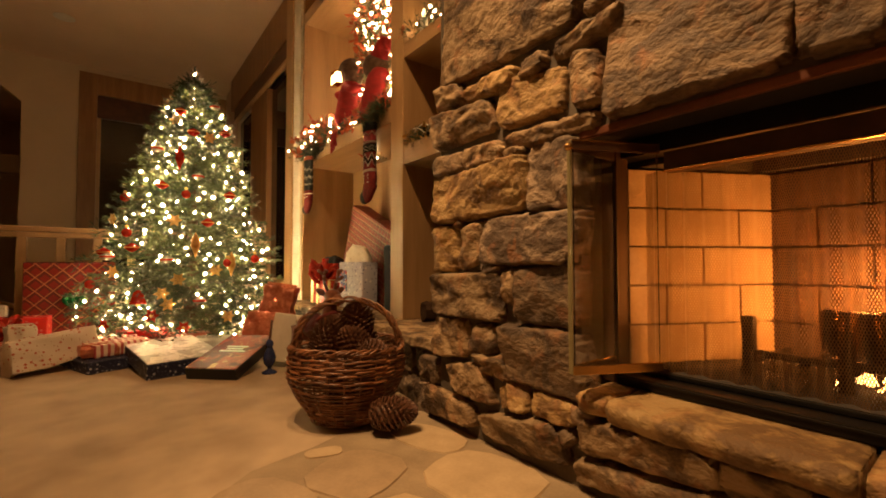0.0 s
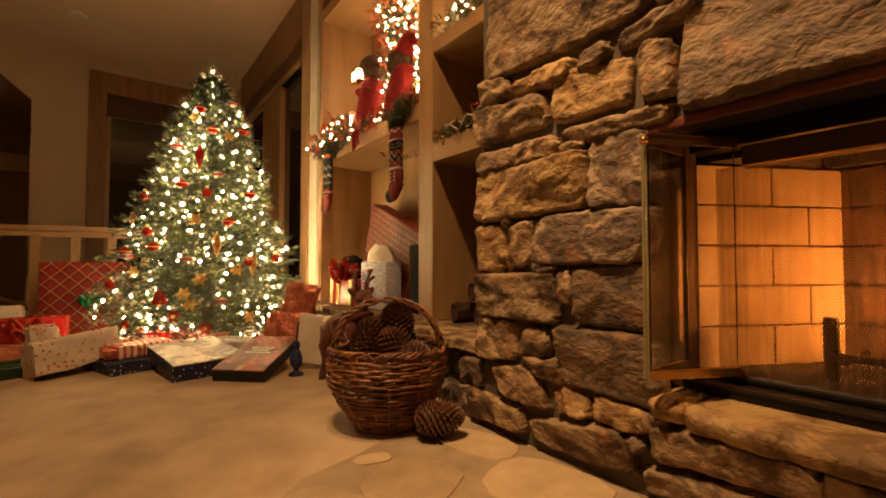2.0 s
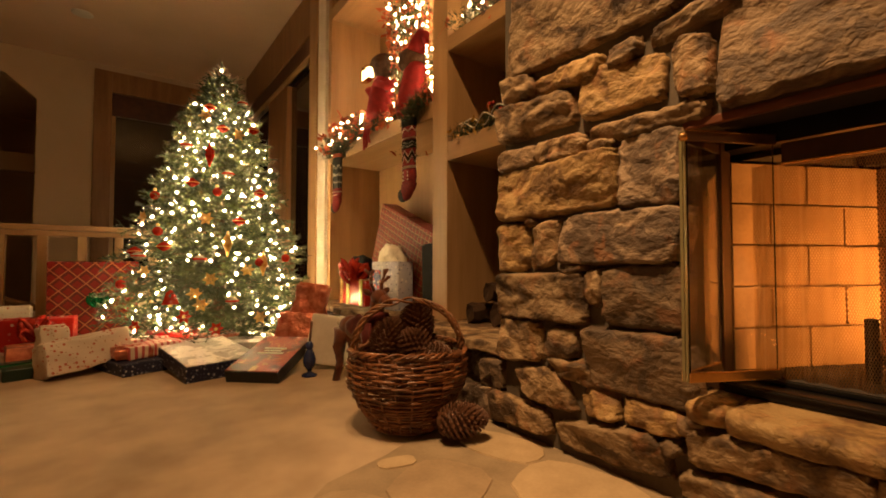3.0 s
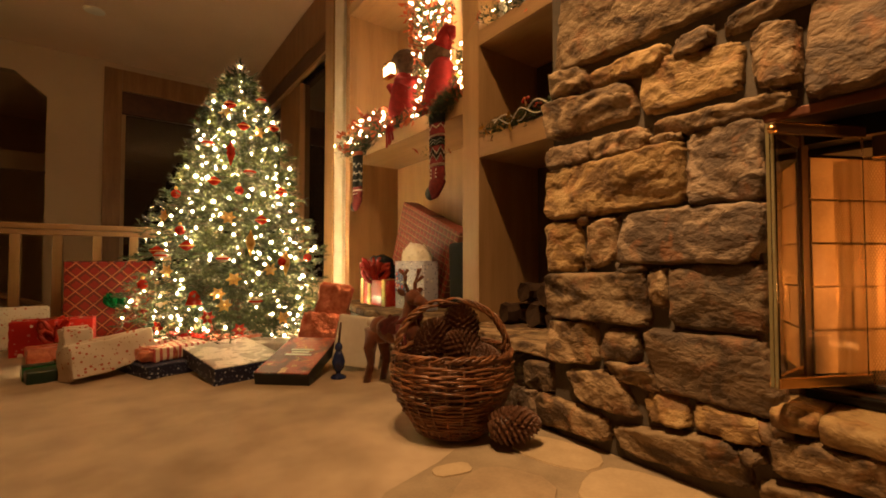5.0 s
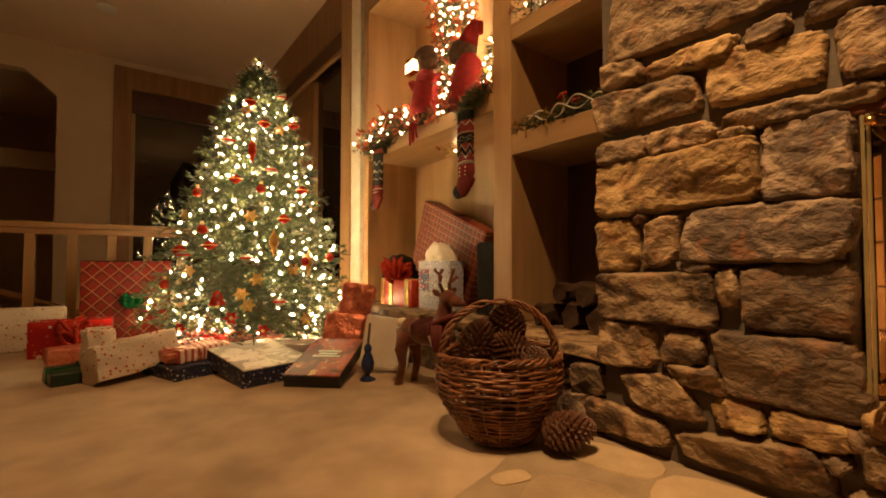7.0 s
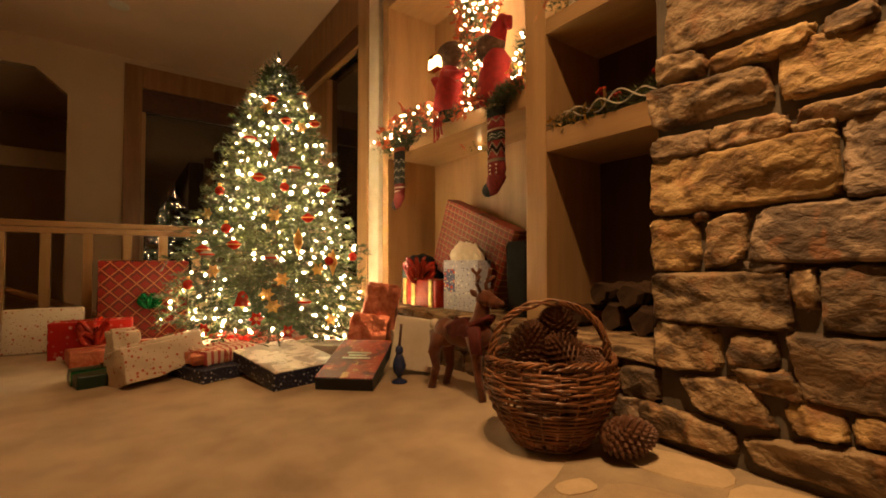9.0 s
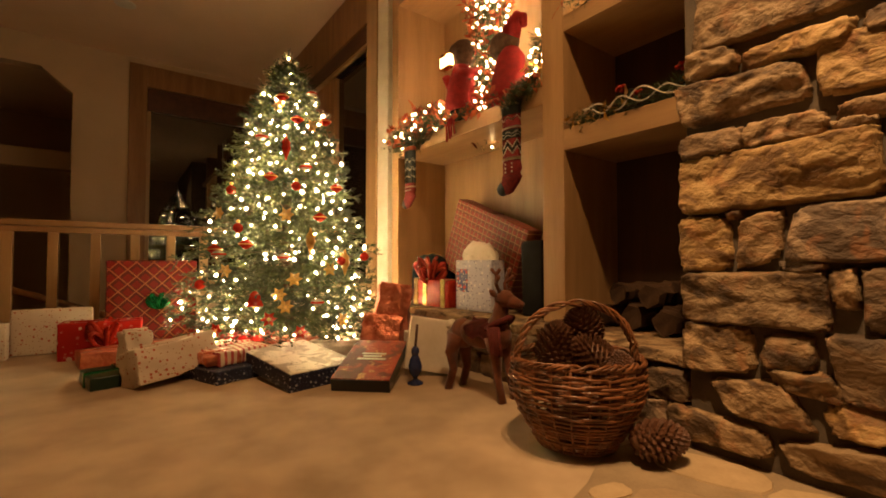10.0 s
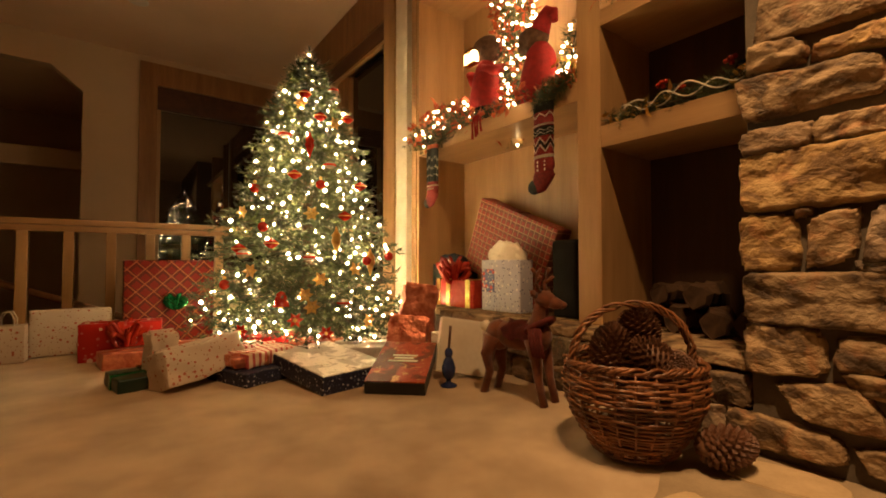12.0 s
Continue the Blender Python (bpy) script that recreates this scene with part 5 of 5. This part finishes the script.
# ---- gifts in the lower niche ----
LZ = 0.305
gift("big gift in faded red plaid paper tilted on its corner", 1.62, 3.14, 0.452, 0.14, 0.76, 0.55, 0, PLAID2, "gifts in the niche", rx=22)
g = thing("gift_bag", "pale blue snowflake gift bag stuffed with white tissue", "gift bag", 1.40, 2.88, LZ, 4, "gifts in the niche")
part("sack", rough_up(box(-0.06, 0.06, -0.165, 0.165, 0, 0.33, 0.004), 0.004, 12), BLUEBAG, g)
b = ball(0, 0.0, 0.33, 0.052, 0.165, 0.105, sub=4)
for v in b.verts:
    if v.co.z > 0.34:
        v.co.z += 0.035 * abs(noise.noise(v.co * 26)) + 0.02 * noise.noise(v.co * 60)
part("tissue", rough_up(b, 0.022, 18), CREAM, g, "crumpled white tissue paper")
part("label", box(-0.064, -0.060, 0.05, 0.16, 0.12, 0.27, 0.001), wrap_mat("bag_picture", (0.12, 0.14, 0.30), (0.6, 0.1, 0.08), (0.7, 0.66, 0.6), 30, "blots"), g, "small printed picture", False)
g = gift("red gift with broad gold ribbons and a red bow", 1.38, 3.30, LZ, 0.18, 0.42, 0.19, 2, RED, "gifts in the niche")
for dy in (-0.15, 0.06, 0.17):
    part("ribbon", box(-0.095, 0.095, dy - 0.022, dy + 0.022, 0, 0.196, 0.002), GOLD, g, smooth=False)
bow(g, -0.05, 0.05, 0.18, 0.16, RED, 11)
g = thing("gift_bag", "dark blue and red gift bag", "gift bag", 1.52, 3.58, LZ, 0, "gifts in the niche")
part("sack", rough_up(box(-0.10, 0.10, -0.16, 0.16, 0, 0.30, 0.01), 0.012, 9), DARKCLOTH, g)
part("tissue", rough_up(ball(0, 0, 0.31, 0.09, 0.14, 0.07, sub=3), 0.03, 14), DARKCLOTH, g)
bow(g, -0.06, 0.05, 0.26, 0.08, RED, 7)
g = thing("gift_bag", "tall black bag leaning against the divider", "gift bag", 1.52, 2.42, LZ, 0, "gifts in the niche")
part("sack", rough_up(box(-0.12, 0.12, -0.09, 0.09, 0, 0.44, 0.02), 0.015, 8), DARKCLOTH, g)

# firewood in the small niche
for a in ((1.34, 1.62, 0.365, 1.60, 1.70, 0.365, 0.060), (1.38, 1.80, 0.370, 1.68, 1.78, 0.368, 0.065), (1.36, 1.98, 0.362, 1.66, 1.92, 0.365, 0.058), (1.36, 1.70, 0.475, 1.64, 1.74, 0.47, 0.058), (1.40, 1.88, 0.478, 1.66, 1.86, 0.47, 0.052), (1.38, 1.52, 0.365, 1.66, 1.54, 0.365, 0.055)):
    log(*a, "split dark firewood log stacked in the niche", FIRLOG, "firewood")

# ---- stockings ----
SILK = mat("orange_silk", (0.52, 0.15, 0.04), (0.36, 0.04, 0.02), 0.7, scale=30)
KNIT = mat("red_knit", (0.20, 0.014, 0.012), (0.11, 0.008, 0.008), 0.9, scale=60, fine=300, bump=0.5)
KNITG = mat("dark_knit", (0.03, 0.035, 0.03), (0.015, 0.017, 0.015), 0.9, scale=60, fine=300, bump=0.5)


def stocking(x, y, ztop, size, tilt, label, bands, dots=()):
    t = thing("stocking", label, "stocking", x, y, ztop, tilt, "stockings hung from the shelf")
    spine = [(0, 0.0, 0.0), (0, 0.0, -0.10), (0, 0.0, -0.22), (0, 0.0, -0.31), (0, -0.008, -0.375), (0, 0.03, -0.43), (0, 0.075, -0.455)]
    rad = [0.064, 0.065, 0.064, 0.064, 0.068, 0.056, 0.036]
    pts = [Vector(p) * size for p in spine]
    fine, fr = [], []
    for i in range(len(pts) - 1):
        for q in range(4):
            u = q / 4
            fine.append(pts[i].lerp(pts[i + 1], u)); fr.append((rad[i] * (1 - u) + rad[i + 1] * u) * size)
    b = tube(fine, 0.05, 16, taper=fr)
    for v in b.verts:
        v.co.x *= 0.45
    part("leg", rough_up(b, 0.003, 20), KNIT, t)
    for z, h, m, amp in bands:
        b = bmesh.new()
        r = 0.0668 * size
        rings = []
        for k in range(2):
            rings.append([b.verts.new((0.48 * r * math.cos(2 * math.pi * q / 60), r * math.sin(2 * math.pi * q / 60), (z + h * k + amp * (abs((q / 5) % 2 - 1) - 0.5)) * size)) for q in range(60)])
        for q in range(60):
            b.faces.new((rings[0][q], rings[0][(q + 1) % 60], rings[1][(q + 1) % 60], rings[1][q]))
        bmesh.ops.solidify(b, geom=b.faces[:], thickness=0.002)
        part("knit_band", b, m, t)
    for y, z in dots:
        part("knit_dot", ball(-0.0305 * size * math.sqrt(max(0.1, 1 - (y / 0.066) ** 2)), y * size, z * size, 0.003, 0.0055, 0.0065, sub=1), WHITEFUR, t)
    b = ball(0, 0.066 * size, -0.445 * size, 0.026 * size, 0.047 * size, 0.043 * size)
    part("toe", b, KNITG, t, "black knitted toe")
    return t


stocking(1.268, 2.45, 1.50, 1.02, 0, "red knitted stocking with white zigzags, dots and a black toe",
         ((-0.045, 0.05, KNITG, 0), (-0.070, 0.009, WHITEFUR, 0.022), (-0.122, 0.010, WHITEFUR, 0), (-0.178, 0.050, KNITG, 0), (-0.150, 0.007, WHITEFUR, 0.016), (-0.168, 0.007, WHITEFUR, 0.016),
          (-0.212, 0.009, WHITEFUR, 0.040), (-0.236, 0.020, KNITG, 0.040), (-0.250, 0.009, WHITEFUR, 0.040), (-0.298, 0.016, WHITEFUR, 0)),
         [(y, z) for y in (-0.028, 0.020) for z in (-0.318, -0.340, -0.362)])
stocking(1.262, 3.52, 1.50, 0.96, 0, "knitted stocking, dark green and white above, red striped foot",
         ((-0.03, 0.03, SILK, 0), (-0.29, 0.26, KNITG, 0), (-0.12, 0.018, WHITEFUR, 0.03), (-0.19, 0.022, WHITEFUR, 0.02), (-0.245, 0.012, WHITEFUR, 0.015), (-0.325, 0.010, WHITEFUR, 0), (-0.352, 0.009, WHITEFUR, 0)))

# ---- shelf decorations ----
def strand(name, label, pts, radius, count, lights, seed, flowers=0, needle=0.035):
    """A fir garland along pts with bulbs and small red or gold flowers."""
    o = Vector(pts[0])
    t = thing(name, label, "garland", *o)
    g = np.random.default_rng(seed)
    vs, fs = [], []
    b, fl = bmesh.new(), bmesh.new()
    P = [np.array(Vector(p) - o) for p in pts]
    for k in range(count):
        u = g.random() * (len(P) - 1)
        i = int(u)
        c = P[i] + (P[min(i + 1, len(P) - 1)] - P[i]) * (u - i)
        d = g.standard_normal(3); d /= np.linalg.norm(d)
        q = c + d * radius * (0.3 + 0.7 * g.random())
        e = d + 0.5 * g.standard_normal(3)
        for n in range(7):
            w = g.standard_normal(3); w /= np.linalg.norm(w)
            tip = q + (e * 0.5 + w * 0.7) * needle
            side = np.cross(w, e); side = side / (np.linalg.norm(side) + 1e-6) * 0.0016
            j = len(vs)
            vs.extend((tuple(q - side), tuple(q + side), tuple(tip))); fs.append((j, j + 1, j + 2))
        if k < lights:
            fresh = bmesh.ops.create_icosphere(b, subdivisions=1, radius=0.009)["verts"]
            bmesh.ops.translate(b, verts=fresh, vec=tuple(c + d * radius * 0.95))
        elif k < lights + flowers:
            for a in range(5):
                w = g.standard_normal(3) * 0.019
                x = c + d * radius
                fl.faces.new([fl.verts.new(tuple(x + v)) for v in (np.zeros(3), w + 0.012 * g.standard_normal(3), w * 1.7, w + 0.012 * g.standard_normal(3))])
    part("wire", tube([tuple(p) for p in P], 0.006, 6), BARK, t)
    raw("needles", vs, fs, NEEDLE, t, kind="stuff")
    if lights:
        part("light_string", b, SHELFBULB, t, "warm white bulbs", kind="stuff")
    if flowers:
        part("silk_bloom", fl, SILK if seed % 2 else GOLD, t, "small silk flowers", kind="stuff")
    return t


strand("garland", "lit fir garland with orange silk flowers trailing over the shelf edge", [(1.30, 3.80, 1.60), (1.34, 3.6, 1.66), (1.36, 3.4, 1.70), (1.36, 3.2, 1.64)], 0.125, 1100, 46, 5, 90)
strand("garland", "dark fir garland along the shelf edge", [(1.29, 3.78, 1.56), (1.30, 3.5, 1.54), (1.30, 3.3, 1.58)], 0.07, 600, 0, 6)
strand("garland", "fir garland and red cloth along the shelf edge", [(1.31, 3.2, 1.60), (1.31, 2.9, 1.61), (1.31, 2.6, 1.60), (1.31, 2.30, 1.62)], 0.05, 420, 6, 7, 40)
strand("garland", "lit fir garland on the shelf corner", [(1.42, 2.48, 1.62), (1.42, 2.38, 1.78), (1.42, 2.33, 1.95)], 0.07, 320, 26, 8, 14)
strand("garland", "dark fir sprig drooping over the shelf edge", [(1.30, 2.30, 1.62), (1.28, 2.40, 1.57), (1.27, 2.48, 1.50)], 0.055, 420, 0, 14)
hr = thing("ribbon", "red ribbon tails hanging from the shelf garland", "ribbon", 1.275, 3.02, 1.60)
for k in range(4):
    part("tail", tube([(0.0, 0.02 * (k - 1.5), 0.0), (-0.012, 0.026 * (k - 1.5), -0.06), (-0.006, 0.03 * (k - 1.5) + 0.01 * math.sin(k * 2), -0.12 - 0.012 * k)], 0.007, 6, taper=[0.009, 0.006, 0.008]), REDCLOTH, hr)
strand("mini_tree", "slim lit fir tree with silk flowers on the shelf", [(1.60, 3.0, 1.58), (1.60, 3.0, 1.9), (1.60, 3.0, 2.3), (1.60, 3.0, 2.7)], 0.17, 3200, 210, 9, 150)
strand("garland", "lit fir garland on the upper shelf", [(1.36, 2.05, 1.93), (1.38, 1.85, 1.96), (1.38, 1.6, 1.97), (1.38, 1.46, 1.98)], 0.10, 900, 26, 11, 8)
strand("garland", "dark fir garland with beige ribbon on the niche shelf", [(1.345, 2.08, 1.325), (1.345, 1.85, 1.33), (1.345, 1.6, 1.34), (1.345, 1.45, 1.345)], 0.05, 700, 0, 12, 14)
rb = thing("ribbon", "beige twisted ribbon lying in the garland", "ribbon", 1.33, 2.0, 1.33)
part("band", tube([(-0.02 + 0.02 * math.sin(15 * u), -u, 0.025 + 0.03 * math.sin(26 * u)) for u in [k * 0.012 for k in range(46)]], 0.0035, 5), CREAM, rb)
part("band", tube([(-0.03 + 0.015 * math.sin(21 * u), -u, 0.018 + 0.022 * math.sin(33 * u + 1)) for u in [k * 0.012 for k in range(44)]], 0.003, 5), CREAM, rb)
for y, z, x in ((1.85, 1.44, 1.42), (1.77, 1.39, 1.42), (1.56, 1.44, 1.40)):
    bd = bmesh.new()
    ball(0, 0, 0.06, 0.04, 0.06, 0.045, bm=bd)
    ball(0, -0.035, 0.11, 0.03, bm=bd)
    tube([(0, 0.05, 0.06), (0, 0.12, 0.05)], 0.014, 6, bm=bd)
    p = part("bird_figure", bd, DARKCLOTH, None, "small dark bird figure sitting on the shelf garland")
    tagged(p, category="figure", group="shelf birds")
    p.location = (x, y, z - 0.135 if z < 1.40 else 1.306)
    br = thing("berries", "bunch of shiny red berries", "berries", x - 0.03, y, z, 0, "red berries")
    for k in range(4):
        part("berry", ball(0.012 * math.cos(k * 1.7), 0.016 * math.sin(k * 1.7), 0.006 * k, 0.011, sub=2), RED, br)

# two dolls as plain figures
dl = bmesh.new()
lathe([(0.11, 0.0), (0.125, 0.05), (0.10, 0.2), (0.075, 0.30), (0.04, 0.36)], 20, bm=dl)
tube([(0.07, 0.08, 0.29), (-0.02, 0.14, 0.24), (-0.06, 0.10, 0.27)], 0.035, 10, bm=dl)
tube([(0.07, -0.08, 0.29), (-0.03, -0.10, 0.24), (-0.06, -0.02, 0.27)], 0.035, 10, bm=dl)
p = part("doll", dl, REDCLOTH, None, "plain red-robed doll holding a lantern on the shelf")
tagged(p, category="doll"); p.location = (1.45, 3.12, 1.70)
pb = part("doll_stand", lathe([(0.09, 0), (0.09, 0.123)], 16), DARKCLOTH, None, "dark block under the doll on the shelf"); tagged(pb, category="stand"); pb.location = (1.45, 3.12, 1.576)
p = part("fur_hat", rough_up(ball(0, 0, 0, 0.10, 0.115, 0.10, sub=3), 0.012, 30), BROWNFUR, None, "round brown fur hood on the shelf doll")
tagged(p, category="hat"); p.location = (1.45, 3.11, 2.12)
ln = thing("lantern", "small glowing two-paned lantern", "lantern", 1.35, 3.17, 2.02)
part("frame", box(-0.025, 0.025, -0.06, 0.06, -0.01, 0.0, 0.002), BRASS, ln)
part("pane", box(-0.022, 0.022, 0.010, 0.055, 0.0, 0.075, 0.006), LANTERN, ln, "bright warm pane")
part("pane", box(-0.022, 0.022, -0.055, -0.010, 0.0, 0.08, 0.006), LANTERN, ln, "bright warm pane")
part("roof", lathe([(0.045, 0.082), (0.03, 0.10), (0.008, 0.115)], 12), BRASS, ln)
dl = bmesh.new()
lathe([(0.13, 0.0), (0.14, 0.06), (0.115, 0.2), (0.085, 0.32), (0.05, 0.37)], 20, bm=dl)
p = part("doll", dl, REDCLOTH, None, "plain red-coated doll turned to the wall on the shelf")
tagged(p, category="doll"); p.location = (1.42, 2.60, 1.577)
p = part("fur_hat", rough_up(ball(0, 0, 0, 0.085, 0.105, 0.09, sub=3), 0.01, 30), BROWNFUR, None, "brown fur collar and hood of the shelf doll")
tagged(p, category="hat"); p.location = (1.42, 2.66, 1.99)
dl = bmesh.new()
tube([(0, 0.03, 0.0), (0, -0.02, 0.08), (0, -0.07, 0.13), (0, -0.12, 0.10), (0, -0.13, 0.02)], 0.06, 12, bm=dl, taper=[0.09, 0.07, 0.05, 0.04, 0.03])
p = part("red_cap", dl, REDCLOTH, None, "drooping red felt cap on the shelf doll")
tagged(p, category="hat"); p.matrix_world = pose(1.42, 2.585, 2.035) @ Matrix.Scale(0.72, 4)

# candle bulb on the upper shelf
cb = thing("electric_candle", "cream electric candle with a glowing tip on the shelf", "candle", 1.36, 1.98, 1.90)
part("stem", lathe([(0.022, 0), (0.022, 0.10), (0.012, 0.105)], 14), CREAM, cb)
part("tip", lathe([(0.008, 0.105), (0.014, 0.125), (0.003, 0.155)], 12), LANTERN, cb)

# ceiling lamps; the ring at (-1.6, 2.2) is added out of view with its fill
for x, y in ((-0.52, 6.53), (0.15, 0.9), (-1.6, 2.2)):
    rl = thing("downlight", "round recessed ceiling lamp", "ceiling lamp", x, y, 3.449, 0, "ceiling lamps")
    part("ring", lathe([(0.085, -0.012), (0.10, -0.006), (0.10, 0.0)], 24), CREAM, rl)
